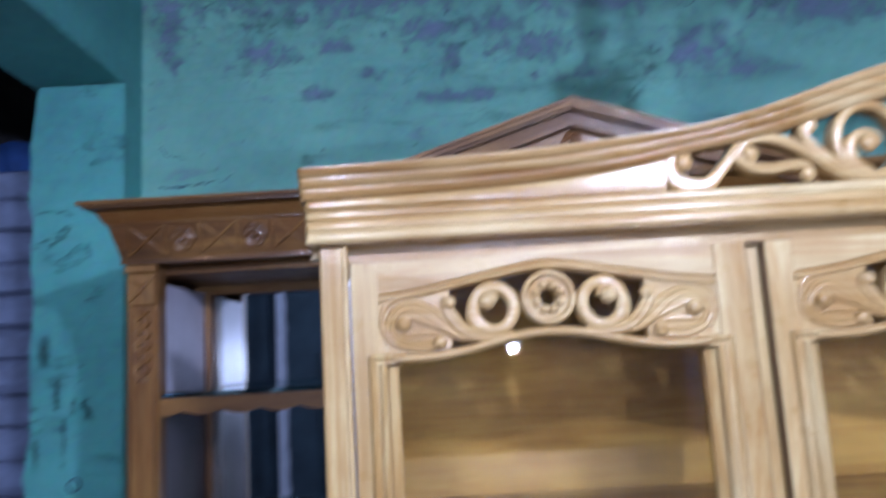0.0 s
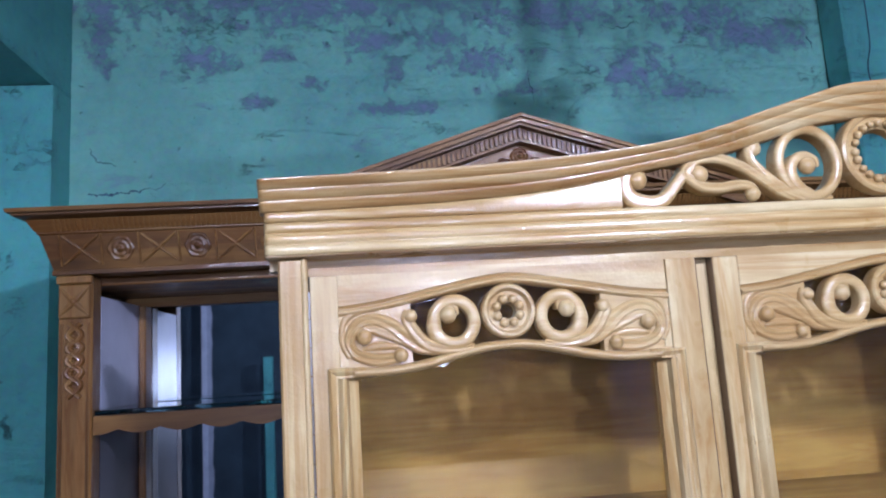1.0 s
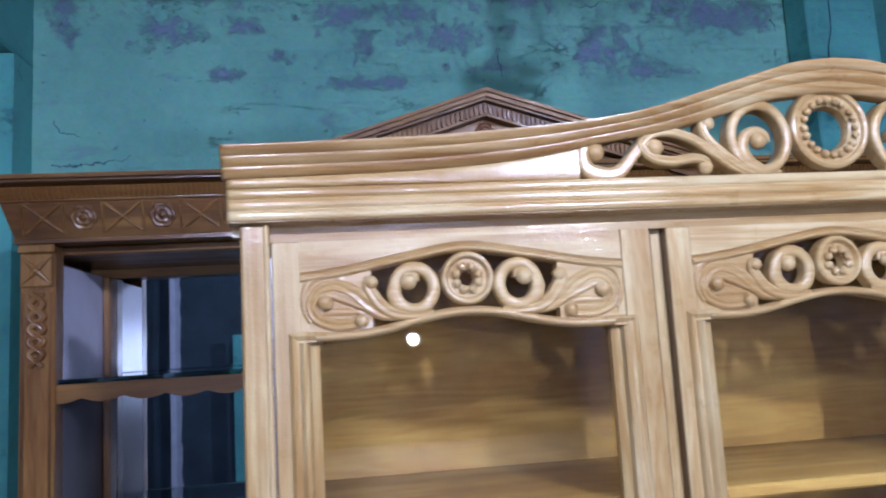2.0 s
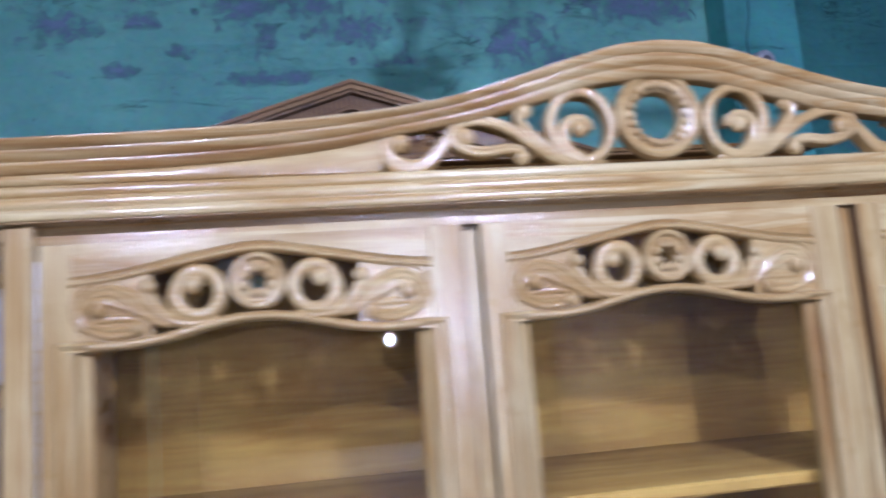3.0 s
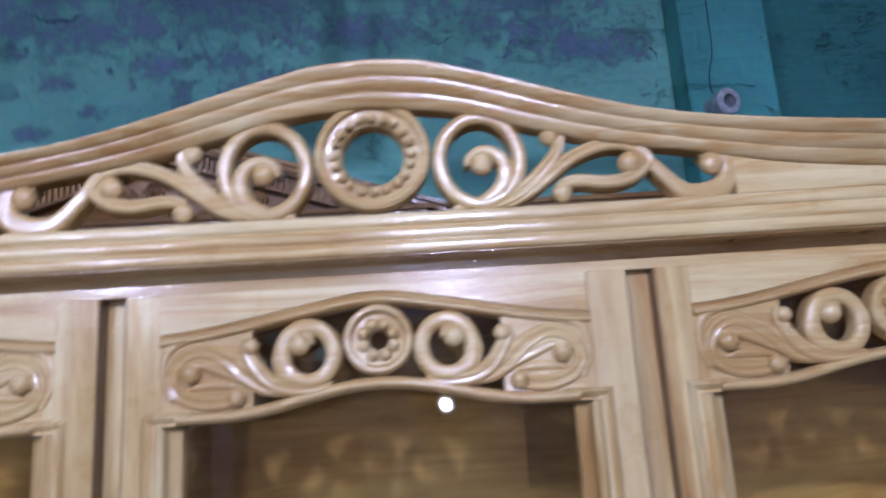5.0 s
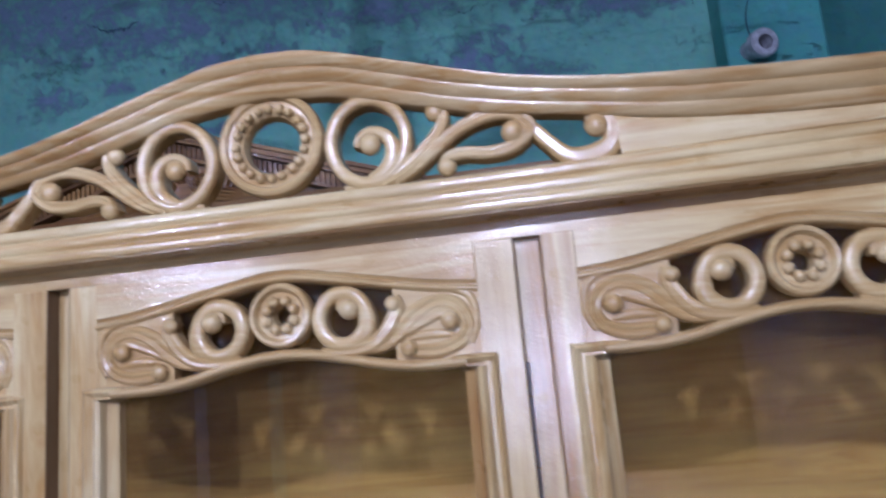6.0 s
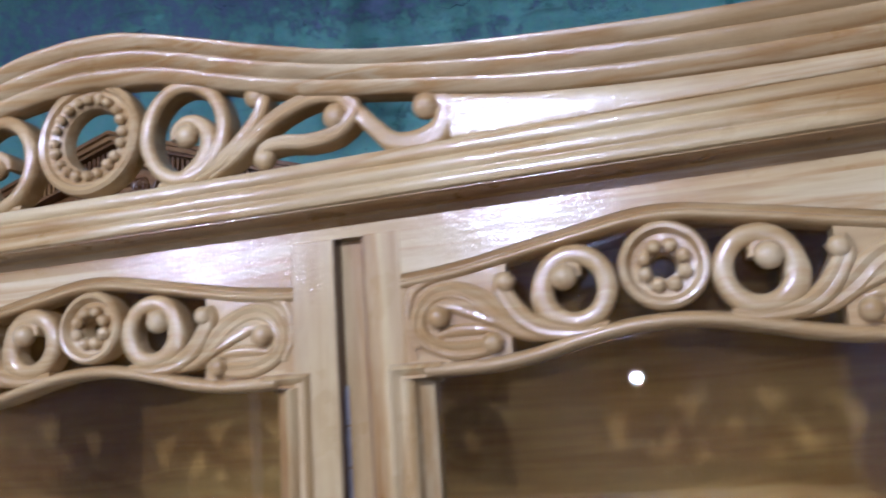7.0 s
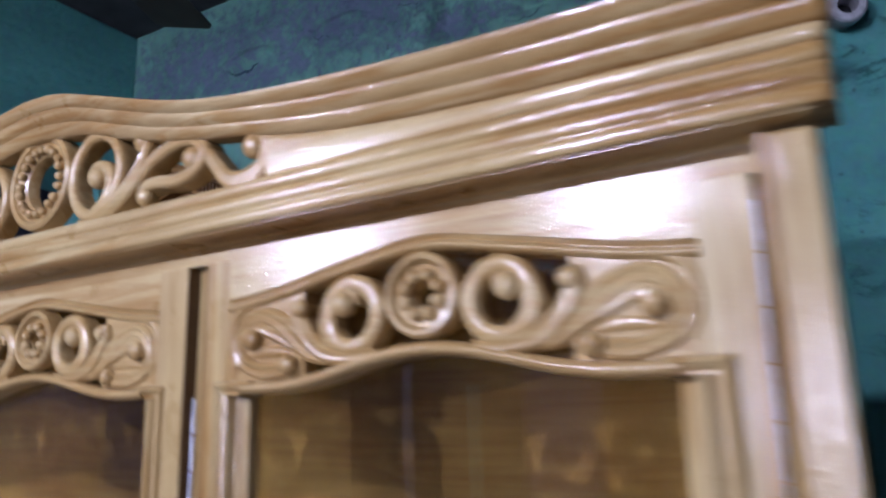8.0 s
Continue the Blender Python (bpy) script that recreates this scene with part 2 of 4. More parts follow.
TEAL, TEAL_DARK, UNDER = (0.170, 0.415, 0.345), (0.120, 0.305, 0.280), (0.170, 0.200, 0.345)
teal_wall = plaster("flaking_teal_plaster", TEAL, UNDER, TEAL_DARK, FLAKES_AND_DIM_TOP, 0.655)
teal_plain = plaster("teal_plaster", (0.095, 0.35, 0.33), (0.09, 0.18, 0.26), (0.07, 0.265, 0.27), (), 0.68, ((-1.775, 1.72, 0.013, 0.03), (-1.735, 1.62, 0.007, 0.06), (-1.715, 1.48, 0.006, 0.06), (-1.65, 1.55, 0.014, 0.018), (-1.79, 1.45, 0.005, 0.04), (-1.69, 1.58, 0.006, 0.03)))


# Darker teal copy of the plaster, for the wall beyond the pillar.
teal_darker = plaster("darker_teal_plaster", (0.05, 0.20, 0.19), (0.08, 0.14, 0.22), (0.035, 0.15, 0.15), (), 0.66)


# ---- mesh helpers ----
def finish(bm, angle=26):
    bmesh.ops.recalc_face_normals(bm, faces=bm.faces)
    for f in bm.faces:
        f.smooth = True
    for e in bm.edges:
        if len(e.link_faces) == 2 and e.calc_face_angle(0) > radians(angle):
            e.smooth = False


def part(name, bm, mat, parent=None, label="", angle=26):
    """Links a bmesh as one mesh object, under a thing or under a part."""
    finish(bm, angle)
    me = bpy.data.meshes.new(name)
    bm.to_mesh(me)
    bm.free()
    me.materials.append(mat)
    ob = new(name, me)
    ob.parent = parent
    return tagged(ob, label) if label else ob


def box(x0, x1, y0, y1, z0, z1, bevel=0.0, bm=None):
    own = bmesh.new()
    bmesh.ops.create_cube(own, size=1, matrix=Matrix.Translation(((x0 + x1) / 2, (y0 + y1) / 2, (z0 + z1) / 2)) @ Matrix.Diagonal((x1 - x0, y1 - y0, z1 - z0, 1)))
    if bevel:
        bmesh.ops.bevel(own, geom=own.edges[:], offset=bevel, segments=1, affect="EDGES", profile=0.5)
    return own


def curve(points, n=48):
    """A smooth line through (a, b) points, Catmull-Rom."""
    p = [np.array(q, float) for q in points]
    p = [2 * p[0] - p[1], *p, 2 * p[-1] - p[-2]]
    out = []
    spans = len(p) - 3
    for k in range(n + 1):
        u = k / n * spans
        i = min(int(u), spans - 1)
        t = u - i
        a, b, c, d = p[i:i + 4]
        out.append(0.5 * (2 * b + (c - a) * t + (2 * a - 5 * b + 4 * c - d) * t * t + (3 * b - a - 3 * c + d) * t ** 3))
    return out


def along(points):
    """A function z(x) through mirrored control points given for x >= 0."""
    xs, zs = zip(*curve(points, 160))
    return lambda x: float(np.interp(abs(x), xs, zs))


def strip(x0, x1, low, high, front, back, nx=60, nu=24, shaped=False):
    """A solid bar from x0 to x1 between the lines low(x) and high(x), its face carved to front(u)."""
    bm = bmesh.new()
    rows = []
    steps = [x0 + (x1 - x0) * i / nx for i in range(nx + 1)]
    if shaped:
        steps = sorted(steps + [x0 + d for d in (0.001, 0.0025, 0.0045, 0.0075)] + [x1 - d for d in (0.001, 0.0025, 0.0045, 0.0075)])
    for x in steps:
        a, b = low(x), high(x)
        ring = [bm.verts.new((x, front(k / nu, x) if shaped else front(k / nu), a + (b - a) * k / nu)) for k in range(nu + 1)]
        ring += [bm.verts.new((x, back, b)), bm.verts.new((x, back, a))]
        rows.append(ring)
    for r, s in zip(rows, rows[1:]):
        for k in range(len(r)):
            j = (k + 1) % len(r)
            bm.faces.new((r[k], s[k], s[j], r[j]))
    bm.faces.new(rows[0])
    bm.faces.new(rows[-1][::-1])
    return bm


def ribbon(points, widths, back, side, crown, n=48, closed=False, groove=0.0):
    """A carved scroll: a rounded bar swept along a line in the upright plane, its width easing from value to value."""
    pts = points if closed else curve(points, n)
    count = len(pts)
    ws = np.interp(np.linspace(0, 1, count), np.linspace(0, 1, len(widths)), widths)
    bm, rows = bmesh.new(), []
    for i, p in enumerate(pts):
        q = pts[(i + 1) % count] - pts[i - 1] if closed else pts[min(i + 1, count - 1)] - pts[max(i - 1, 0)]
        q = q / (np.linalg.norm(q) or 1)
        nrm = np.array((-q[1], q[0]))
        h, ring = ws[i] / 2, []
        lift = crown * min(1.0, ws[i] / max(widths) + 0.25)
        for a in range(13):
            ang = math.pi * a / 12
            c = math.cos(ang)
            o = p + nrm * h * c
            ring.append(bm.verts.new((o[0], side - lift * max(0.0, math.sin(ang)) ** 0.62 * (1 - groove * math.exp(-(c / 0.32) ** 2)), o[1])))
        for sgn in (-1, 1):
            o = p + nrm * h * sgn
            ring.append(bm.verts.new((o[0], back, o[1])))
        rows.append(ring)
    pairs = list(zip(rows, rows[1:])) + ([(rows[-1], rows[0])] if closed else [])
    for r, s in pairs:
        for k in range(len(r)):
            j = (k + 1) % len(r)
            bm.faces.new((r[k], s[k], s[j], r[j]))
    if not closed:
        bm.faces.new(rows[0])
        bm.faces.new(rows[-1][::-1])
    return bm


def circle(cx, cz, r, n=48, rz=None):
    return [np.array((cx + r * math.cos(2 * math.pi * k / n), cz + (rz or r) * math.sin(2 * math.pi * k / n))) for k in range(n)]


def ball(x, y, z, r, flat=0.8):
    bm = bmesh.new()
    bmesh.ops.create_uvsphere(bm, u_segments=16, v_segments=10, radius=r, matrix=Matrix.Translation((x, y, z)) @ Matrix.Diagonal((1, flat, 1, 1)))
    return bm


def lathe(cx, cz, profile, n=48, rz=1.0):
    """A turned ring facing the room: closed profile of (radius, y)."""
    bm, rows = bmesh.new(), []
    for k in range(n):
        a = 2 * math.pi * k / n
        rows.append([bm.verts.new((cx + r * math.cos(a), y, cz + rz * r * math.sin(a))) for r, y in profile])
    for k in range(n):
        r, s = rows[k], rows[(k + 1) % n]
        for i in range(len(profile)):
            j = (i + 1) % len(profile)
            bm.faces.new((r[i], s[i], s[j], r[j]))
    return bm


def merge(*parts):
    """Joins bmeshes of one piece."""
    out = bmesh.new()
    for bm in parts:
        me = bpy.data.meshes.new("piece")
        bm.to_mesh(me)
        bm.free()
        out.from_mesh(me)
        bpy.data.meshes.remove(me)
    return out


def thing(name, x, y, z, label, category, group=""):
    e = new(name)
    e.location = (x, y, z)
    return tagged(e, label, category, group)


# ---- structure ----
WALL = 1.215


def rough_wall(name, x0, x1, y, z0, z1, thick, mat, step=0.035, depth=0.006):
    """A wall whose room side is trowelled unevenly."""
    bm = bmesh.new()
    nx, nz = max(2, int((x1 - x0) / step)), max(2, int((z1 - z0) / step))
    grid = []
    for i in range(nx + 1):
        x = x0 + (x1 - x0) * i / nx
        grid.append([])
        for k in range(nz + 1):
            z = z0 + (z1 - z0) * k / nz
            d = depth * (noise.noise((x * 2.1, 3.3, z * 2.1)) + 0.5 * noise.noise((x * 7, 9.1, z * 7)))
            grid[-1].append(bm.verts.new((x, y + d, z)))
    for i in range(nx):
        for k in range(nz):
            bm.faces.new((grid[i][k], grid[i + 1][k], grid[i + 1][k + 1], grid[i][k + 1]))
    edge = [g[0] for g in grid] + grid[-1][1:] + [g[-1] for g in grid[-2::-1]] + grid[0][-2:0:-1]
    back = [bm.verts.new((v.co.x, y + thick, v.co.z)) for v in edge]
    for k in range(len(edge)):
        j = (k + 1) % len(edge)
        bm.faces.new((edge[k], back[k], back[j], edge[j]))
    bm.faces.new(back)
    return tagged(part(name, bm, mat), kind="structure")


rough_wall("wall_north", -1.552, 1.054, WALL, 0, 3.12, 0.2, teal_wall)
rough_wall("wall_northeast", 1.0555, 3.2, WALL + 0.05, 0, 3.12, 0.15, teal_darker)
tagged(part("pilaster_east", box(0.81, 1.055, 1.095, WALL - 0.008, 0, 3.12, 0.006), teal_plain), "teal plastered pillar standing out from the wall", kind="structure")


def pillar_west():
    """The pillar under the beam, its outer edge broken ragged."""
    bm = bmesh.new()
    nz, rows = 70, []
    for k in range(nz + 1):
        z = 2.488 * k / nz
        x = -1.812 + 0.022 * noise.noise((z * 5, 1.7, 0)) + 0.012 * noise.noise((z * 17, 4.1, 0))
        y = 1.10 + 0.003 * noise.noise((z * 4, 0, 7.7))
        rows.append([bm.verts.new(c) for c in ((x, y, z), (-1.554, y, z), (-1.5525, WALL + 0.02, z), (x - 0.03, WALL + 0.1, z))])
    for r, s in zip(rows, rows[1:]):
        for k in range(4):
            j = (k + 1) % 4
            bm.faces.new((r[k], s[k], s[j], r[j]))
    bm.faces.new(rows[0])
    bm.faces.new(rows[-1])
    return bm


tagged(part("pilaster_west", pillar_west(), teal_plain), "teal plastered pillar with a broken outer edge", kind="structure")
tagged(part("beam", box(-1.835, -1.554, -11.2, WALL + 0.05, 2.492, 3.12, 0.008), teal_plain), "teal painted concrete ceiling beam", kind="structure")
tagged(part("floor", box(-3.2, 3.4, -11.4, 3.0, -0.1, 0), concrete), kind="structure")
tagged(part("ceiling", box(-3.2, 3.4, -11.4, 3.0, 3.12, 3.22), near_black), kind="structure")
# Unseen far wall, pushed back to carry the stand-in lamp.
tagged(part("wall_south", box(-3.2, 3.4, -11.4, -11.2, 0, 3.12), grey_plaster), kind="structure")
# Side walls coloured dark to keep their reflections dim.
tagged(part("wall_east", box(3.2, 3.4, -11.2, 1.41, 0, 3.12), dim_plaster), kind="structure")
tagged(part("wall_west", box(-3.2, -3.0, -11.2, 3.0, 0, 3.12), dim_plaster), kind="structure")
# Added partition, hides the lit west wall from the mirror.
tagged(part("wall_southwest", box(-3.0, -1.45, -4.62, -4.5, 0, 3.12), grey_plaster), kind="structure")
# Recess walls coloured near-black to stand for the dark inside.
tagged(part("wall_recess", box(-3.0, -1.4, 2.6, 2.8, 0, 3.12), near_black), kind="structure")
tagged(part("wall_recess_side", box(-1.54, -1.4, 1.43, 2.6, 0, 3.12), near_black), kind="structure")


def drape(x0, x1, y, z0, z1, amp, waves, thick=0.02):
    bm, front, n = bmesh.new(), [], 48
    for i in range(n + 1):
        x = x0 + (x1 - x0) * i / n
        col = []
        for k in range(13):
            z = z0 + (z1 - z0) * k / 12
            d = amp * math.sin(waves * 2 * math.pi * i / n + 0.8 * math.sin(k * 0.7)) * (1.15 - 0.5 * k / 12)
            col.append((x, y + d, z))
        front.append(col)
    a = [[bm.verts.new(c) for c in col] for col in front]
    b = [[bm.verts.new((c[0], c[1] + thick, c[2])) for c in col] for col in front]
    for i in range(n):
        for k in range(12):
            bm.faces.new((a[i][k], a[i + 1][k], a[i + 1][k + 1], a[i][k + 1]))
            bm.faces.new((b[i][k], b[i][k + 1], b[i + 1][k + 1], b[i + 1][k]))
        bm.faces.new((a[i][0], b[i][0], b[i + 1][0], a[i + 1][0]))
        bm.faces.new((a[i][12], a[i + 1][12], b[i + 1][12], b[i][12]))
    for i in (0, n):
        for k in range(12):
            bm.faces.new((a[i][k], a[i][k + 1], b[i][k + 1], b[i][k]))
    return bm


tagged(part("curtain", drape(-2.98, -1.80, 1.92, 0.02, 2.60, 0.03, 7), blue_cloth), "deep blue cloth curtain hanging in the dark recess", "curtain")
def folded_cloth(x0, x1, y0, y1, z0, h, seed):
    """One folded cloth of a pile: a slab with a rounded fold to the room and a sagging top."""
    bm, rows, n = bmesh.new(), [], 24
    for i in range(n + 1):
        x = x0 + (x1 - x0) * i / n
        sag = 0.012 * noise.noise((x * 4, seed, 0.3))
        ring = []
        for k in range(9):
            a = math.pi * (k / 8 - 0.5)
            ring.append(bm.verts.new((x, y0 + 0.04 - 0.04 * math.cos(a) + 0.012 * noise.noise((x * 6, seed, k)), z0 + h / 2 + h / 2 * math.sin(a) + (sag if k > 3 else 0.0) * (k / 8))))
        ring += [bm.verts.new((x, y1, z0 + h)), bm.verts.new((x, y1, z0))]
        rows.append(ring)
    for r, q in zip(rows, rows[1:]):
        for k in range(11):
            bm.faces.new((r[k], q[k], q[(k + 1) % 11], r[(k + 1) % 11]))
    bm.faces.new(rows[0])
    bm.faces.new(rows[-1][::-1])
    return bm


for k in range(22):
    e = 0.03 * noise.noise((k * 1.7, 0.4, 0))
    tagged(part("folded_cloth", folded_cloth(-2.75, -1.905 + e, 1.44 + 0.5 * e, 1.80, 0.107 * k, 0.106, k * 3.1), grey_cloth), "grey-blue folded cloth in a tall pile behind the pillar", "cloth", "pile of folded cloths")


def torn_strip(x0, x1, y, z0, z1):
    """A narrow hanging strip whose one edge is torn."""
    bm, n, rows = bmesh.new(), 90, []
    for k in range(n + 1):
        z = z0 + (z1 - z0) * k / n
        sway = 0.006 * math.sin(z * 5)
        edge = x1 + 0.016 * noise.noise((z * 9, 2.2, 0)) + 0.010 * noise.noise((z * 31, 6.1, 0))
        rows.append([bm.verts.new(c) for c in ((x0, y + sway, z), ((x0 + edge) / 2, y + sway - 0.012, z), (edge, y + sway, z), (edge, y + sway + 0.006, z), ((x0 + edge) / 2, y + sway - 0.006, z), (x0, y + sway + 0.006, z))])
    for r, q in zip(rows, rows[1:]):
        for k in range(6):
            bm.faces.new((r[k], r[(k + 1) % 6], q[(k + 1) % 6], q[k]))
    bm.faces.new(rows[0])
    bm.faces.new(rows[-1][::-1])
    return bm


# Strip added to give the pale ragged line in the mirror.
tagged(part("hanging_cloth", torn_strip(-2.253, -2.161, -4.15, 0.25, 3.119), pale_cloth), "pale lavender strip with a torn edge, added for the mirror to reflect", "cloth")
tagged(part("wooden_post", box(-1.71, -1.63, -4.23, -4.15, 0.0, 1.80, 0.006), teal_plain), "slim teal painted wooden post standing on the floor", "post")


# ---- lamps ----
def pendant_bulb(x, y, z, watts, strength_material):
    lamp = thing("pendant_bulb", x, y, z, "lit white bulb under an added dish shade, hanging from the ceiling", "lamp", "bulbs hanging from the ceiling")
    bm = bmesh.new()
    bmesh.ops.create_uvsphere(bm, u_segments=20, v_segments=14, radius=0.031)
    for v in bm.verts:
        v.co.z *= 1.32 if v.co.z > 0 else 1.0
    part("bulb", bm, strength_material, lamp)
    bm = bmesh.new()
    bmesh.ops.create_cone(bm, cap_ends=True, segments=16, radius1=0.024, radius2=0.018, depth=0.05, matrix=Matrix.Translation((0, 0, 0.066)))
    part("socket", bm, matte_black, lamp)
    bm = bmesh.new()
    bmesh.ops.create_cone(bm, cap_ends=True, segments=8, radius1=0.004, radius2=0.004, depth=3.12 - z - 0.09, matrix=Matrix.Translation((0, 0, 0.09 + (3.12 - z - 0.09) / 2)))
    part("cord", bm, matte_black, lamp)
    # Unseen dish, added to dim the lamplight on the upper wall.
    bm, rows = bmesh.new(), []
    for r, h in ((0.026, 0.090), (0.06, 0.080), (0.105, 0.060), (0.14, 0.031), (0.141, 0.033), (0.106, 0.063), (0.06, 0.084), (0.026, 0.094)):
        rows.append([bm.verts.new((r * math.cos(2 * math.pi * k / 32), r * math.sin(2 * math.pi * k / 32), h)) for k in range(32)])
    for r, q in zip(rows, rows[1:] + rows[:1]):
        for k in range(32):
            bm.faces.new((r[k], r[(k + 1) % 32], q[(k + 1) % 32], q[k]))
    part("shade", bm, enamel, lamp, "white enamel dish shade added to shape the light")
    return lamp


for x, y, z, watts in LAMPS:
    lit = glow.copy()
    lit.node_tree.nodes["Principled BSDF"].inputs["Emission Strength"].default_value = watts / (math.pi * 4 * math.pi * 0.031 ** 2)
    pendant_bulb(x, y, z, watts, lit)


def flash_stand_in(x, z, watts):
    """A made-up lamp for the flash, on a short arm at the far end of the room, its dish turned to the room."""
    y, r = -10.86, 0.07
    lamp = thing("flash_stand_in", x, y, z, "added bulb in an enamel dish on the far wall, standing in for the flash at the camera", "lamp")
    lit = glow.copy()
    lit.node_tree.nodes["Principled BSDF"].inputs["Emission Strength"].default_value = watts / (math.pi * 4 * math.pi * r ** 2)
    bm = bmesh.new()
    bmesh.ops.create_uvsphere(bm, u_segments=20, v_segments=14, radius=r)
    part("bulb", bm, lit, lamp)
    # Dish added to keep the lamp off the wall behind it.
    part("shade", lathe(0, 0, [(0.028, 0.105), (0.07, 0.095), (0.10, 0.06), (0.115, 0.0), (0.118, 0.0), (0.104, 0.064), (0.074, 0.102), (0.028, 0.112)], 32), enamel, lamp, "white enamel dish shade added to shape the light")
    part("socket", lathe(0, 0, [(0.026, 0.068), (0.026, 0.20), (0.018, 0.21), (0.001, 0.21), (0.001, 0.068)], 20), matte_black, lamp)
    part("arm", lathe(0, 0, [(0.010, 0.2102), (0.010, 0.3298), (0.0005, 0.3298), (0.0005, 0.2102)], 12), enamel, lamp)
    part("backplate", lathe(0, 0, [(0.045, 0.33), (0.05, 0.3345), (0.05, 0.339), (0.001, 0.339), (0.001, 0.33)], 24), enamel, lamp)
    lamp.rotation_euler = (0, 0, math.pi)
    return lamp


# Added lamp far behind, standing in for the light carried with the camera.
flash_stand_in(0.38, 1.68, 950.0)


mark = ribbon(circle(-1.684, 1.362, 0.017), [0.005], 1.0995, 1.0965, 0.0015, closed=True)
part("ring_mark", mark, scar, bpy.data.objects["pilaster_west"], "dark ring-shaped mark on the plaster")


# ---- the pale display cabinet ----
crest_top = along([(0, 2.000), (0.05, 1.996), (0.09, 1.986), (0.155, 1.967), (0.22, 1.947), (0.28, 1.931), (0.35, 1.919), (0.45, 1.909), (0.6, 1.900), (0.834, 1.894)])
crest_low = along([(0, 1.9575), (0.09, 1.9465), (0.15, 1.930), (0.21, 1.9135), (0.27, 1.901), (0.343, 1.889), (0.45, 1.871), (0.6, 1.860), (0.834, 1.855)])


def ribs(cuts, foot, head, lift):
    """Rounded ribs between the cuts, on a face that leans from foot at its lower edge to head at its upper one."""
    def face(u):
        for lo, hi in zip(cuts, cuts[1:]):
            if u <= hi:
                v = (u - lo) / (hi - lo)
                return foot + (head - foot) * u - lift * min(1.0, (hi - lo) * 3.4) * max(0.0, math.sin(math.pi * v)) ** 0.38
        return head
    return face


def round_ends(face, x0, x1, r=0.008, depth=0.009):
    """The same face, worn round where the bar ends."""
    def worn(u, x):
        d = min(1.0, min(x - x0, x1 - x) / r)
        return face(u, x) + depth * (1 - math.sqrt(max(0.0, 1 - (1 - d) ** 2)))
    return worn


def rise(x):
    """The top stands a little higher towards the end by the pillar."""
    return 0.0075 * max(0.0, x - 0.2)


def pale_cabinet():
    cab = thing("display_cabinet", 0, 0, 0, "pale varnished wooden display cabinet with carved crest and three glazed doors", "display cabinet")
    three, low_three = ribs((0, 0.34, 0.67, 1), -0.0205, -0.0415, 0.0038), ribs((0, 0.32, 0.66, 1), -0.0225, -0.021, 0.0044)
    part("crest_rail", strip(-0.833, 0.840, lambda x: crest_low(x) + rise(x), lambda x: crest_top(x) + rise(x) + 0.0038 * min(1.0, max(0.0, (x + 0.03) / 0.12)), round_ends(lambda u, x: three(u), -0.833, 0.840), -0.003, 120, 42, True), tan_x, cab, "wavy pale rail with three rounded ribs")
    part("cornice", strip(-0.828, 0.836, lambda x: 1.8005 + rise(x), lambda x: 1.8425 + rise(x), round_ends(lambda u, x: low_three(u), -0.828, 0.836), 0.025, 40, 42, True), pale_x, cab, "straight pale moulding with three rounded ribs")
    for s in (-1, 1):
        a, b = (0.374, 0.837) if s > 0 else (-0.828, -0.370)

        def swell(u, x):
            """Flat beside the carving, swelling to a rib where it runs out narrow."""
            k = min(1.0, max(0.0, (abs(x) - 0.40) / 0.36))
            return -0.0205 - (0.0012 + 0.0034 * k) * max(0.0, math.sin(math.pi * u)) ** (0.22 + 0.25 * k)
        part("frieze_panel", strip(a, b, lambda x: 1.8427 + rise(x), lambda x: crest_low(x) + rise(x) - 0.0002, round_ends(swell, -0.828, 0.837), 0.022, 40, 30, True), pale_x, cab)
    # canted underside of the cornice, and the rail under it
    bm, rows = bmesh.new(), []
    for x in (-0.826, -0.4, 0.0, 0.2, 0.5, 0.823):
        h = rise(x)
        rows.append([bm.verts.new((x, y, z)) for y, z in ((-0.0215, 1.8003 + h), (-0.0215, 1.7995 + h), (-0.019, 1.7990 + h), (0.010, 1.7985 + h), (0.013, 1.7965 + h), (0.013, 1.7862 + h * 0.6), (0.03, 1.7862 + h * 0.6), (0.03, 1.8003 + h))])
    for r, q in zip(rows, rows[1:]):
        for k in range(8):
            bm.faces.new((r[k], q[k], q[(k + 1) % 8], r[(k + 1) % 8]))
    bm.faces.new(rows[0])
    bm.faces.new(rows[-1])
    part("cove", bm, pale_x, cab)
    part("frame_rail", strip(-0.778, 0.786, lambda x: 1.77552, lambda x: 1.786 + rise(x) * 0.6, lambda u: 0.0001, 0.03, 20, 2), pale_x, cab)
    for s in (-1, 1):
        c = 0.8065 if s > 0 else -0.798
        post = box(c - 0.0155, c + 0.0155, -0.010, 0.05, 0.1, 1.7983, 0.003)
        p = part("post", post, pale_z, cab)
        bm = bmesh.new()
        bmesh.ops.create_cone(bm, cap_ends=True, segments=16, radius1=0.0042, radius2=0.0042, depth=1.688, matrix=Matrix.Translation((c - s * 0.0165, -0.0075, 0.954)))
        part("bead_rod", bm, pale_z, p)
    # carcass
    for s in (-1, 1):
        part("side_panel", box(s * 0.806 - 0.01, s * 0.806 + 0.01, 0.051, 0.36, 0.1, 1.84, 0.002), pale_z, cab)
    for x0, x1, y in ((-0.2721, -0.2489, 0.0165), (0.2559, 0.2821, 0.0115)):
        part("mullion", box(x0, x1, y, 0.036, 0.82, 1.7754, 0.001), pale_z, cab, "pale upright between two doors")
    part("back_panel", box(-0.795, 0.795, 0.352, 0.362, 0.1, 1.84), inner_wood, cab)
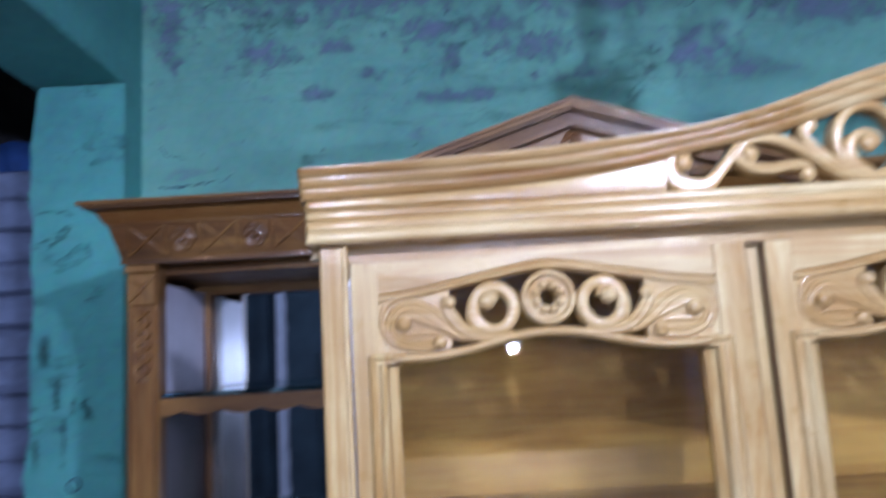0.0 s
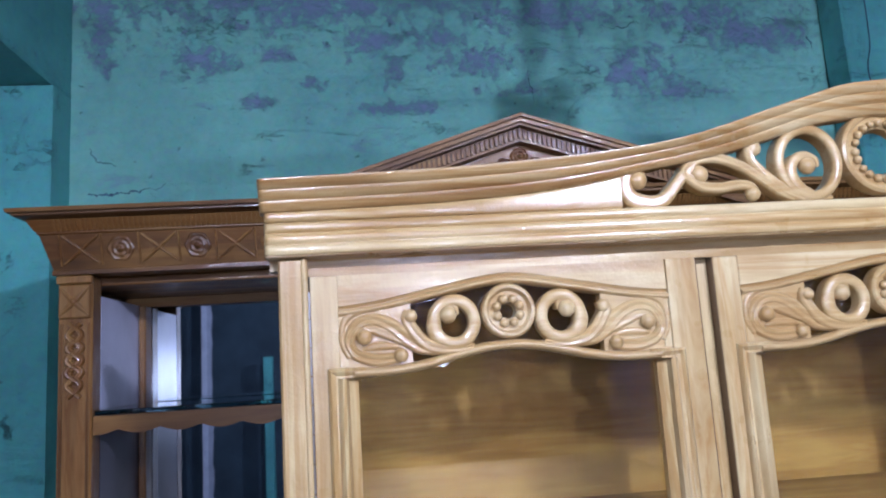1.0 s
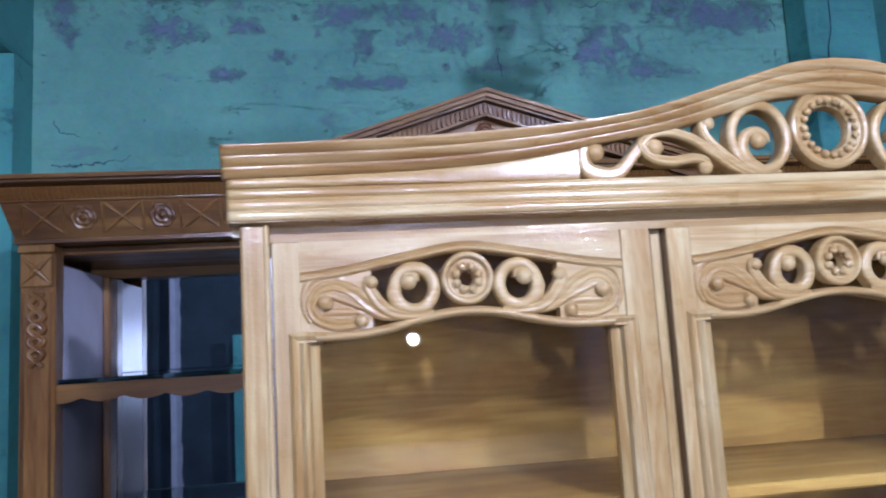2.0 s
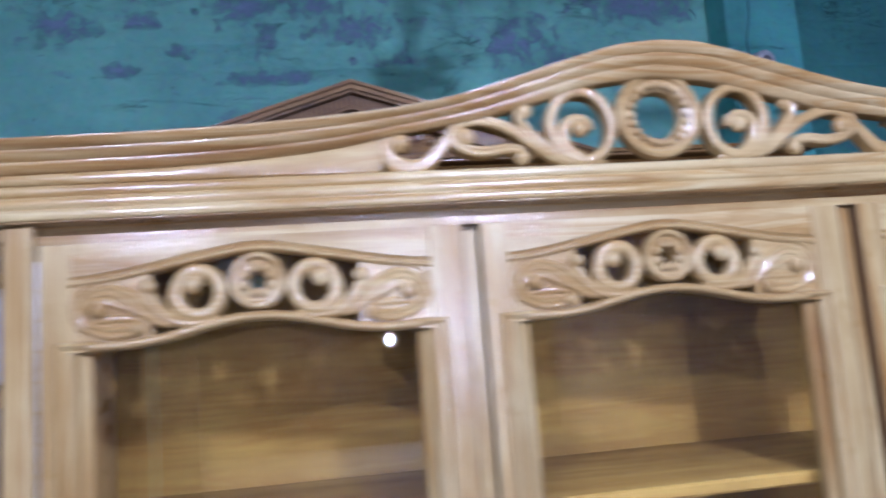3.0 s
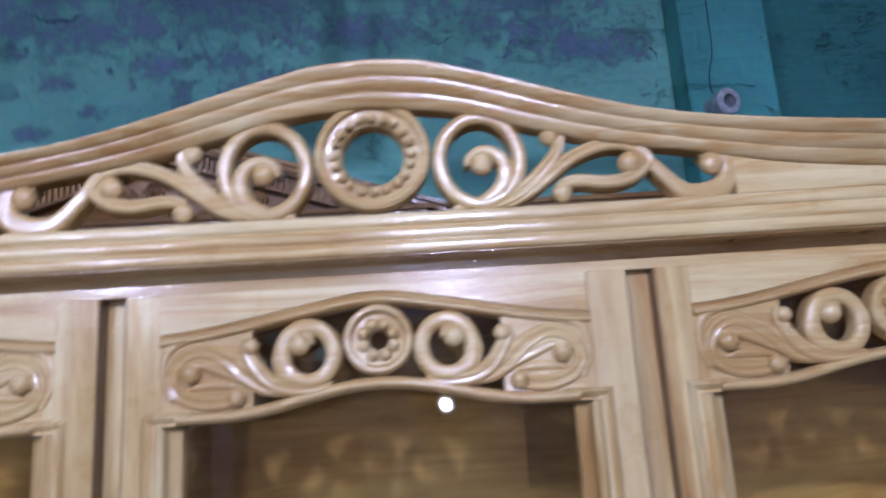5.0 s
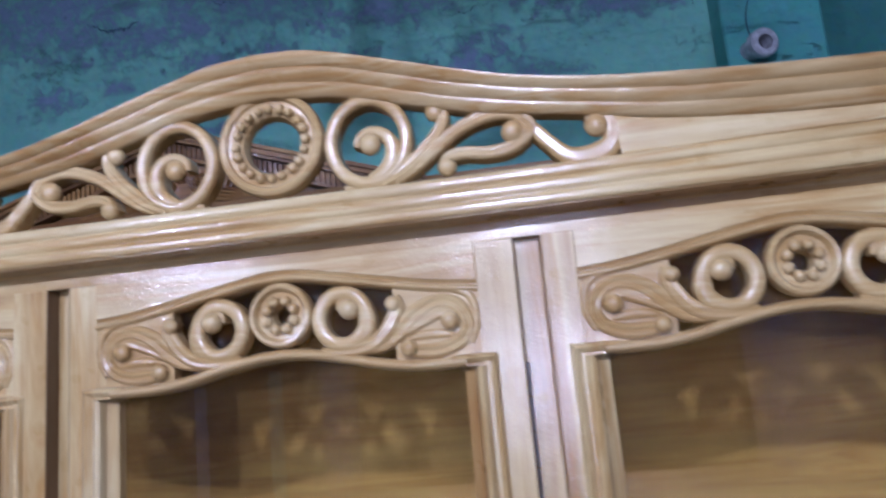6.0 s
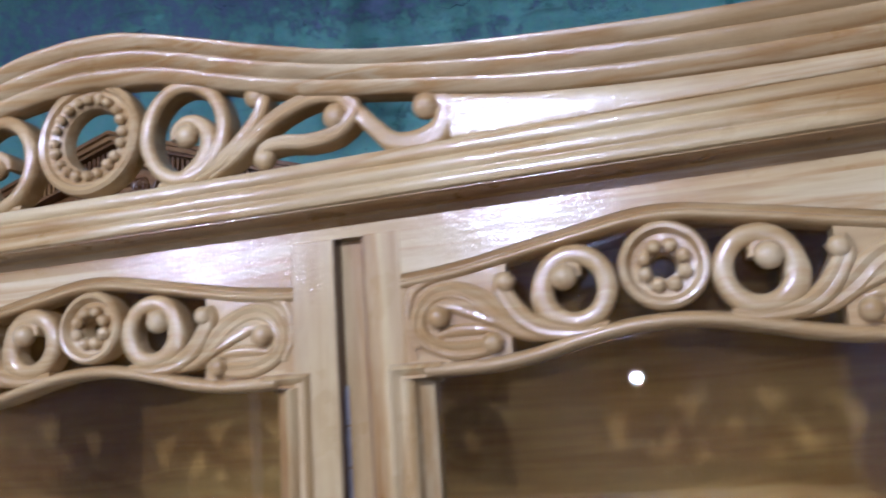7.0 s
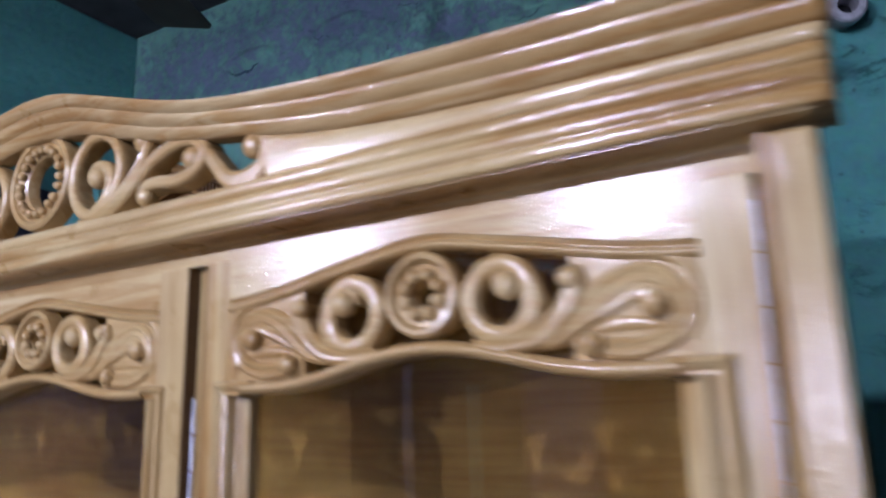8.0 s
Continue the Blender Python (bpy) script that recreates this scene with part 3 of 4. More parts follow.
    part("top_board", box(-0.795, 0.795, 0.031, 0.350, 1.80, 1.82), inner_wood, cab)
    part("base", box(-0.795, 0.795, 0.012, 0.350, 0.1, 0.82, 0.004), pale_x, cab)
    part("plinth", box(-0.79, 0.79, 0.03, 0.34, 0.0, 0.099, 0.003), pale_x, cab)
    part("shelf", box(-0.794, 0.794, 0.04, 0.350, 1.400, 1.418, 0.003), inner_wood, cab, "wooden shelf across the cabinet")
    crest_carving(cab)
    for x, edge, side in ((0.0, True, 0), (-0.528, True, -1), (0.531, False, 1)):
        d = door(cab, edge, side)
        d.location.x = x
        d.location.y = -0.005 if x > 0.1 else 0.0
    return cab


def crest_carving(cab):
    cx, B, S, K = 0.004, 0.002, -0.0125, 0.0095
    ring = part("ring", lathe(cx, 1.9075, [(0.0590, B), (0.0605, -0.0125), (0.0588, -0.0182), (0.0552, -0.0208), (0.0510, -0.0190), (0.0488, -0.0152), (0.0462, -0.0145), (0.0370, -0.0138), (0.0330, -0.0112), (0.0312, -0.006), (0.0305, B)], 64, 1.0), pale_carved, cab, "carved ring set with beads")
    for k in range(20):
        a = 2 * math.pi * (k + 0.08 * math.sin(k * 2.7)) / 20
        part("bead", ball(cx + 0.0398 * math.cos(a), -0.0172, 1.9075 + 0.0398 * math.sin(a), 0.0055 + 0.0004 * math.sin(k * 1.9), 1.0), pale_carved, ring)
    for s in (1, -1):
        def at(p):
            return [(cx + s * (x / 1000 - 0.004), z / 1000) for x, z in p]
        part("scroll", merge(ribbon(circle(cx + s * 0.1095, 1.8950, 0.0415, 56, 0.0465), [0.0150], B, S, K, closed=True),
             ribbon(at([(112, 1850), (130, 1860), (139, 1875), (138, 1891), (129, 1902), (115, 1905), (103, 1899), (100, 1889)]), [0.0130, 0.0190, 0.0190, 0.0165, 0.0140, 0.0125, 0.0095, 0.006], B, S, K),
             ribbon(at([(84, 1846), (104, 1849), (124, 1848), (146, 1847)]), [0.006, 0.014, 0.014, 0.006], B, S + 0.002, K * 0.8),
             ball(cx + s * 0.1115, -0.0155, 1.8905, 0.0118, 0.85)), pale_carved, cab, "carved ring scroll with a ball in its eye")
        part("scroll", merge(ribbon(at([(126, 1846), (150, 1857), (172, 1875), (188, 1892), (196, 1907), (195, 1922), (187, 1927)]), [0.0110, 0.0165, 0.0165, 0.0145, 0.0140, 0.0150], B, S, K, groove=0.2),
             ball(*at([(188, 1918)])[0][:1], -0.0150, 1.9175, 0.0108)), pale_carved, cab, "carved leaf scroll")
        part("scroll", merge(ribbon(at([(140, 1846), (162, 1858), (185, 1876), (212, 1895), (246, 1906), (272, 1903), (287, 1888)]), [0.0080, 0.0140, 0.0155, 0.0160, 0.0175], B, S, K, groove=0.2),
             ribbon(at([(190, 1853), (198, 1865), (216, 1868), (242, 1865), (268, 1869), (286, 1884), (285, 1894)]), [0.0100, 0.0145, 0.0150, 0.0160, 0.0150], B, S, K, groove=0.2),
             ball(*at([(268, 1884)])[0][:1], -0.0155, 1.8840, 0.0125), ball(*at([(196, 1857)])[0][:1], -0.0140, 1.856, 0.0106)), pale_carved, cab, "carved double leaf scroll")
        part("scroll", merge(ribbon(at([(276, 1898), (291, 1883), (305, 1867), (322, 1851), (344, 1848), (363, 1855), (371, 1872), (366, 1887), (354, 1892), (344, 1886)]), [0.0130, 0.0155, 0.0170, 0.0215, 0.0250, 0.0220, 0.0190, 0.0140, 0.008], B, S, K, groove=0.12),
             ball(*at([(353, 1880)])[0][:1], -0.0165, 1.879, 0.0124)), pale_carved, cab, "carved tail scroll")


panel_top = along([(0, 1.7688), (0.012, 1.7684), (0.034, 1.7655), (0.092, 1.755), (0.15, 1.744), (0.19, 1.7385), (0.214, 1.7365)])
band_low = along([(0, 1.671), (0.03, 1.669), (0.067, 1.662), (0.1, 1.654), (0.13, 1.649), (0.16, 1.647), (0.23, 1.6475)])


def door(cab, edge, side):
    """One glazed door, built about its own middle line; edge: with a wide proud stile on its free edge; side: where the hinge shows."""
    F = 0.0
    d = part("door", strip(-0.2135, 0.2135, panel_top, lambda x: 1.7755, lambda u: F, 0.024, 60, 4), pale_x, cab, "glazed door with a carved and pierced top")
    for s in (-1, 1):
        a, b = (0.2136, 0.2545 if edge else 0.2495) if s > 0 else (-0.2475, -0.2136)
        part("stile", box(a, b, F - 0.003 if edge and s > 0 else F + 0.0003, 0.0242, 0.83, 1.7755, 0.0008), pale_z, d)
        # stepped moulding round the glass
        prof = [(0.0, 0.0), (0.001, -0.0035), (0.0045, -0.0065), (0.008, -0.004), (0.010, -0.0012), (0.0125, -0.0012), (0.014, -0.005), (0.0185, -0.0085), (0.023, -0.0065), (0.026, 0.002), (0.029, 0.0035), (0.037, 0.008)]
        bm, rows = bmesh.new(), []
        for k in range(4):
            ring = []
            for o, y in prof + [(0.037, 0.02), (0.0, 0.02)]:
                drop, end = min(o, 0.0125) + max(0.0, o - 0.0125) * 0.15, 0.182 if o < 0.013 else 0.2255 - o
                x, z = ((0.2295 - o, 0.83), (0.2295 - o, 1.2), (0.2295 - o, 1.6605 - drop), (end, 1.6605 - drop))[k]
                ring.append(bm.verts.new((s * x, y, z)))
            rows.append(ring)
        for r, q in zip(rows, rows[1:]):
            for k in range(len(r)):
                j = (k + 1) % len(r)
                bm.faces.new((r[k], q[k], q[j], r[j]))
        bm.faces.new(rows[0])
        bm.faces.new(rows[-1][::-1])
        part("moulding", bm, pale_z, d, angle=40)
        if side == 1 and s < 0:
            tagged(part("hinge", merge(*[lathe_rod(-0.2738, 0.0145, 0.86 + 0.035 * k, 0.0014, 0.033) for k in range(23)]), steel, d, "bright steel piano hinge"), kind="stuff")
        if side == s:
            tagged(part("hinge", merge(*[lathe_rod(s * 0.2497, 0.002, 0.90 + 0.035 * k, 0.0019, 0.033) for k in range(25)]), steel, d, "bright steel piano hinge"), kind="stuff")
        # solid carved ends
        a, b = sorted((s * 0.1235, s * 0.2135))
        part("carved_ground", strip(a, b, lambda x: band_low(x) + 0.006, lambda x: panel_top(x) - 0.004, lambda u: 0.0015, 0.02, 20, 4), pale_carved, d)
    part("lower_band", strip(-0.196, 0.196, band_low, lambda x: band_low(x) + 0.0125, lambda u: 0.002 - 0.0085 * math.sin(math.pi * u) ** 0.6, 0.02, 80, 10), pale_carved, d, "wavy rounded band above the glass")
    part("upper_band", strip(-0.2135, 0.2135, lambda x: panel_top(x) - 0.014, lambda x: panel_top(x) - 0.0003, lambda u: 0.004 - 0.008 * math.sin(math.pi * min(1, u / 0.72)) ** 0.7 if u < 0.72 else 0.0034 * (1 - (u - 0.72) / 0.28) + 0.0002, 0.02, 80, 20), pale_carved, d, "wavy rounded band under the top rail")
    # Thin dark brown strips along the door edges, facing the gaps.
    if edge:
        part("raw_edge", box(0.2546, 0.2557, -0.0025, 0.0238, 0.831, 1.775, 0.0003), dark_edge_z, d, "dark brown strip along the edge of the door")
    part("raw_edge", box(-0.2487, -0.2476, 0.001, 0.0235, 0.831, 1.775, 0.0003), dark_edge_z, d, "dark brown strip along the edge of the door")
    B, S, K = 0.014, 0.002, 0.0085
    for s in (-1, 1):
        part("upright_band", strip(*sorted((s * 0.2035, s * 0.2135)), lambda x: 1.662, lambda x: panel_top(x) - 0.004, lambda u: 0.0005, 0.02, 6, 2), pale_z, d)
    rosette = part("rosette", lathe(0.001, 1.7195, [(0.0345, B), (0.0355, -0.001), (0.0342, -0.0055), (0.0318, -0.0080), (0.0288, -0.0076), (0.0268, -0.0042), (0.0250, -0.0010), (0.020, -0.0005), (0.0105, 0.001), (0.009, B)], 56), pale_carved, d, "round rosette with a ring of beads")
    for k in range(8):
        a = 2 * math.pi * (k + 0.5) / 8
        part("bead", ball(0.001 + 0.0160 * math.cos(a), -0.0035, 1.7195 + 0.0160 * math.sin(a), 0.0060, 1.0), pale_carved, rosette)
    for s in (1, -1):
        def at(p):
            return [(s * x / 1000, z / 1000) for x, z in p]
        part("scroll", merge(ribbon(circle(s * 0.0690, 1.7092, 0.0258, 48, 0.0272), [0.0165], B, S, K, closed=True),
             ribbon(at([(82, 1682), (92, 1692), (95, 1705), (93, 1717), (87, 1727), (77, 1731), (67, 1727), (65, 1718)]), [0.011, 0.0185, 0.0195, 0.017, 0.0135, 0.011, 0.009, 0.006], B, S, K),
             ball(s * 0.0765, -0.0035, 1.7185, 0.0112, 0.9)), pale_carved, d, "carved ring scroll with a ball in its eye")
        part("leaf", merge(ribbon(at([(45, 1677), (72, 1675), (97, 1679), (113, 1690), (123, 1704), (128, 1716), (125, 1726)]), [0.009, 0.014, 0.017, 0.0175, 0.0160, 0.0150], B, S, K, groove=0.18),
             ball(s * 0.1240, -0.0040, 1.7195, 0.0085)), pale_carved, d)
        part("leaf", merge(ribbon(at([(90, 1673), (112, 1680), (130, 1692), (148, 1708), (168, 1717), (186, 1715), (198, 1703), (201, 1688), (192, 1675), (172, 1668), (152, 1668), (138, 1670)]), [0.009, 0.018, 0.021, 0.020, 0.0175, 0.0165, 0.0155, 0.0150, 0.0150, 0.0165, 0.0165, 0.0140], 0.012, 0.0045, K + 0.0005, 72, groove=0.3),
             ball(s * 0.1380, -0.0035, 1.6715, 0.0090)), pale_carved, d)
        part("leaf", merge(ribbon(at([(116, 1681), (138, 1691), (158, 1701), (175, 1706), (188, 1700), (187, 1690)]), [0.006, 0.013, 0.0155, 0.014, 0.012, 0.009], 0.012, 0.005, K, groove=0.15),
             ribbon(at([(136, 1681), (153, 1684), (171, 1684), (186, 1681)]), [0.006, 0.012, 0.012, 0.006], 0.012, 0.0055, 0.0065),
             ball(s * 0.1825, -0.0030, 1.6965, 0.0098)), pale_carved, d)
        part("end_band", ribbon(at([(148, 1734), (182, 1731), (203, 1722), (210, 1706), (209, 1688), (202, 1672)]), [0.004, 0.009, 0.0095, 0.009, 0.009, 0.007], 0.012, 0.0042, 0.0062), pale_carved, d, "rounded band round the carved end")
    pane = part("glass_pane", box(-0.205, 0.205, 0.0205, 0.0235, 0.85, 1.775), clear_glass, d, "clear glass pane")
    pane.visible_shadow = False
    return d


def lathe_rod(x, y, z, r, h):
    bm = bmesh.new()
    bmesh.ops.create_cone(bm, cap_ends=True, segments=8, radius1=r, radius2=r, depth=h, matrix=Matrix.Translation((x, y, z)))
    return bm


pale_cabinet()


# ---- the brown cabinet behind ----
def brown_cabinet():
    cx, half, f = -0.381, 1.016, 0.546
    cab = thing("brown_cabinet", cx, f, 0.157, "dark brown carved cabinet with glass shelves and mirror back", "cabinet")
    cab.scale = (0.905, 0.905, 0.905)
    Z = -0.1735
    L = half
    # cornice: canted frieze, ribbed cove, stepped top
    def moulding(name, steps, mat, label=""):
        """A bar round the front and both ends, from (overhang, z) steps."""
        bm, rows = bmesh.new(), []
        for o, z in steps:
            rows.append([bm.verts.new(c) for c in ((-L - o, 0.38, z), (-L - o, -o, z), (L + o, -o, z), (L + o, 0.38, z))])
        for r, q in zip(rows, rows[1:]):
            for k in range(4):
                j = (k + 1) % 4
                bm.faces.new((r[k], r[j], q[j], q[k]))
        bm.faces.new(rows[0])
        bm.faces.new(rows[-1])
        return part(name, bm, mat, cab, label)
    frieze = moulding("frieze", [(0.002, 1.893), (0.010, 1.8935), (0.010, 1.902), (0.008, 1.904), (0.030, 1.977)], brown_x, "canted frieze carved with rosettes and crosses")
    moulding("cove", [(0.030, 1.9775), (0.034, 1.980), (0.034, 1.983), (0.038, 1.986), (0.046, 2.000), (0.050, 2.007)], brown_x)
    moulding("cornice", [(0.050, 2.0075), (0.062, 2.010), (0.070, 2.014), (0.070, 2.018), (0.078, 2.0195), (0.080, 2.028)], brown_x, "stepped brown cornice")
    n = 190
    bm = bmesh.new()
    for k in range(n):
        x = -L + 2 * L * (k + 0.5) / n
        a, b = [[bm.verts.new((x + d, -o, z)) for d, o, z in ((-0.0026, 0.036 + t, 1.9835), (0.0026, 0.036 + t, 1.9835), (0.0022, 0.0508 + t, 2.0065), (-0.0022, 0.0508 + t, 2.0065))] for t in (0.0022, -0.006)]
        bm.faces.new(a)
        for i in range(4):
            bm.faces.new((a[i], b[i], b[(i + 1) % 4], a[(i + 1) % 4]))
    tagged(part("reeding", bm, brown_x, cab), kind="stuff")
    def rose(radius, lift):
        """A round carved flower facing the room: a boss in two whorls of petals."""
        bm, rows, na = bmesh.new(), [], 36
        for i in range(1, 13):
            r = i / 12
            ring = []
            for k in range(na):
                a = 2 * math.pi * k / na
                whorl = 0.55 * math.exp(-((r - 0.48) / 0.13) ** 2) * (0.8 + 0.2 * math.cos(5 * a)) + 0.5 * math.exp(-((r - 0.82) / 0.12) ** 2) * (0.7 + 0.3 * math.cos(6 * a + 0.5))
                h = lift * (math.exp(-(r / 0.22) ** 2) + whorl) if i < 12 else -0.002
                rr = radius * r * (1 + 0.05 * math.cos(6 * a + 0.5) * r)
                ring.append(bm.verts.new((rr * math.cos(a), -h, rr * math.sin(a))))
            rows.append(ring)
        mid = bm.verts.new((0, -lift, 0))
        for k in range(na):
            bm.faces.new((mid, rows[0][k], rows[0][(k + 1) % na]))
        for r, q in zip(rows, rows[1:]):
            for k in range(na):
                bm.faces.new((r[k], q[k], q[(k + 1) % na], r[(k + 1) % na]))
        bm.faces.new(rows[-1])
        return bm
    # carved blocks on the frieze
    pitch = 0.0808
    tilt = math.atan2(0.022, 0.073)
    for k in range(-12, 13):
        x = k * pitch + 0.0065
        if abs(x) > L - 0.03:
            continue
        y, z = -0.0205, 1.944
        lean = Matrix.Translation((x, y, z)) @ Matrix.Rotation(tilt, 4, "X")
        if k % 2:
            bm = rose(0.029, 0.010)
            bmesh.ops.transform(bm, matrix=lean, verts=bm.verts)
            part("rosette", bm, brown_gloss, cab, angle=60)
            continue
        else:
            bm = merge(ribbon([(-0.036, -0.03), (0, 0), (0.036, 0.03)], [0.005, 0.007, 0.005], 0.002, 0.0, 0.0045, 6), ribbon([(-0.036, 0.03), (0, 0), (0.036, -0.03)], [0.005, 0.007, 0.005], 0.002, 0.0, 0.0045, 6),
                       box(-0.044, -0.040, -0.0045, 0.002, -0.034, 0.034, 0.001), box(0.040, 0.044, -0.0045, 0.002, -0.034, 0.034, 0.001))
            name = "cross"
        bmesh.ops.transform(bm, matrix=lean, verts=bm.verts)
        part(name, bm, brown_x, frieze)
    # pediment
    apex, foot, zb, za = -0.002, 0.53, 2.029, 2.200
    slope = (za - zb) / foot

    def rake(name, depth0, depth1, y0, y1, label=""):
        bm = bmesh.new()
        outer = [(-foot, zb), (apex, za), (foot, zb)]
        pts = []
        for y in (y0, y1):
            pts.append([bm.verts.new((x, y, z - d)) for d, xs in ((depth0, outer), (depth1, outer)) for x, z in xs])
        a, b = pts
        for i, j in ((0, 1), (1, 2)):
            for q in ((a[i], a[j], a[j + 3], a[i + 3]), (b[i], b[i + 3], b[j + 3], b[j]), (a[i], b[i], b[j], a[j]), (a[i + 3], a[j + 3], b[j + 3], b[i + 3])):
                bm.faces.new(q)
        for i in (0, 2):
            bm.faces.new((a[i], a[i + 3], b[i + 3], b[i]))
        return part(name, bm, brown_x, cab, label)
    rake("pediment_cap", 0.0, 0.008, -0.085, 0.10, "stepped gable moulding")
    rake("pediment_moulding", 0.0082, 0.018, -0.078, 0.10)
    rake("pediment_moulding", 0.0182, 0.024, -0.070, 0.10)
    rake("pediment_cove", 0.0242, 0.052, -0.050, 0.10)
    rake("pediment_moulding", 0.0522, 0.058, -0.058, 0.10)
    bm = merge(*[box(x - 0.0030, x + 0.0030, -0.0565, -0.04, za - abs(x - apex) * slope - 0.050, za - abs(x - apex) * slope - 0.026) for x in [apex + 0.011 * k for k in range(-50, 51)] if za - abs(x - apex) * slope > 2.085])
    tagged(part("pediment_reeding", bm, brown_x, cab), kind="stuff")
    bm = bmesh.new()
    tri = [(-foot + 0.19, zb + 0.0005), (foot - 0.19, zb + 0.0005), (apex, za - 0.0585)]
    f0 = [bm.verts.new((x, -0.030, z)) for x, z in tri]
    f1 = [bm.verts.new((x, 0.09, z)) for x, z in tri]
    bm.faces.new(f0)
    bm.faces.new(f1[::-1])
    for k in range(3):
        bm.faces.new((f0[k], f0[(k + 1) % 3], f1[(k + 1) % 3], f1[k]))
    tym = part("tympanum", bm, brown_x, cab, "triangular gable field carved with rosettes and leaves")
    for x, z in ((-0.036, 2.090), (0.036, 2.090), (-0.165, 2.066), (0.165, 2.066), (0.0, 2.114)):
        bm = rose(0.0225, 0.012)
        bmesh.ops.translate(bm, vec=(x, -0.0305, z), verts=bm.verts)
        part("rosette", bm, brown_gloss, cab, angle=60)
    for s in (-1, 1):
        # long leaves flowing outwards along the foot, and short fluted ones above them
        for k in range(5):
            z = 2.034 + 0.0068 * k
            part("leaf", ribbon([(s * (0.022 + 0.012 * k), z), (s * (0.055 + 0.010 * k), z + 0.010), (s * (0.105 + 0.004 * k), z + 0.004), (s * (0.155 - 0.004 * k), z + 0.007), (s * (0.262 - 0.030 * k), z + 0.001)], [0.004, 0.0085, 0.007, 0.0085, 0.003], -0.029, -0.031, 0.007, 28, groove=0.2), brown_gloss, tym)
        for k in range(6):
            x = 0.070 + 0.0135 * k
            part("leaf", ribbon([(s * x, 2.070), (s * (x + 0.002), 2.086 - 0.003 * k), (s * (x + 0.010), 2.101 - 0.0055 * k)], [0.009, 0.0125, 0.004], -0.029, -0.031, 0.008, 12), brown_gloss, tym)
        part("leaf", ribbon([(s * 0.020, 2.036), (s * 0.008, 2.045), (s * 0.012, 2.058), (s * 0.026, 2.058), (s * 0.030, 2.048)], [0.005, 0.010, 0.010, 0.008, 0.004], -0.029, -0.031, 0.009, 24), brown_gloss, tym)
    # posts
    for s in (-1, 1):
        a, b = sorted((s * (L - 0.070), s * L))
        p = part("post", box(a, b, 0.0, 0.05, Z, 1.892, 0.003), brown_z, cab, "brown post with a carved block and twist")
        m = (a + b) / 2
        part("block", merge(box(a + 0.002, b - 0.002, -0.008, -0.0005, 1.800, 1.872, 0.003), box(a - 0.002, b + 0.002, -0.012, -0.0005, 1.8735, 1.8915, 0.003),
             ribbon([(m - 0.03, 1.806), (m, 1.836), (m + 0.03, 1.866)], [0.004, 0.014, 0.004], -0.007, -0.009, 0.006, 12), ribbon([(m - 0.03, 1.866), (m, 1.836), (m + 0.03, 1.806)], [0.004, 0.014, 0.004], -0.007, -0.009, 0.006, 12),
             ball(m, -0.012, 1.836, 0.008)), brown_z, p)
        for ph in (0, 1):
            part("twist", ribbon([(m + (0.013 if (k + ph) % 2 else -0.013), 1.790 - 0.026 * k) for k in range(7)], [0.010, 0.017, 0.017, 0.009], 0.002, -0.001, 0.009, 60, groove=0.25), brown_z, p)
        for e in (a + 0.008, b - 0.008):
            part("fillet", box(e - 0.003, e + 0.003, -0.003, 0.001, 0.2, 1.79, 0.001), brown_z, p)
        part("side_panel", box(s * (L - 0.009) - 0.009, s * (L - 0.009) + 0.009, 0.0505, 0.38, Z, 1.892, 0.002), brown_z, cab)
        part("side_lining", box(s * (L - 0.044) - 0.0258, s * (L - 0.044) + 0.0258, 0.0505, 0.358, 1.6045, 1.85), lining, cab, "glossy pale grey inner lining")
        # Same lining in a darker colour, for the shade below the shelf.
        part("lower_lining", box(s * (L - 0.044) - 0.0258, s * (L - 0.044) + 0.0258, 0.0505, 0.358, Z, 1.6043), shaded_lining, cab, "grey inner lining below the shelf, coloured darker for the shade there")
        a, b = sorted((s * (L - 0.0702), s * (L - 0.088)))
        part("batten", box(a, b, 0.305, 0.3575, 0.1, 1.85, 0.003), brown_z, cab)
    part("mirror_back", box(-L + 0.0185, L - 0.0185, 0.3585, 0.363, 0.1, 1.85), mirror, cab, "silvered mirror back")
    part("back_board", box(-L + 0.0185, L - 0.0185, 0.3635, 0.38, Z, 1.892), brown_x, cab)
    part("inner_top", box(-L + 0.0185, L - 0.0185, 0.0515, 0.363, 1.874, 1.892, 0.003), brown_x, cab)
    for z in (1.594, 1.24, 0.92):
        part("glass_shelf", box(-L + 0.0715, L - 0.0715, 0.012, 0.303, z, z + 0.010, 0.001), green_glass, cab, "green-edged glass shelf")
        low = (lambda h: lambda x: h - 0.030 - 0.010 * abs(math.sin(math.pi * (x + 2) / 0.085)))(z)
        part("apron", strip(-L + 0.071, L - 0.071, low, (lambda h: lambda x: h - 0.001)(z), lambda u: 0.006, 0.020, 220, 2), brown_x, cab, "scalloped wooden apron under the shelf")
    part("base", box(-L + 0.0715, L - 0.0715, 0.004, 0.30, Z, 0.6, 0.004), brown_x, cab)
    return cab


brown_cabinet()


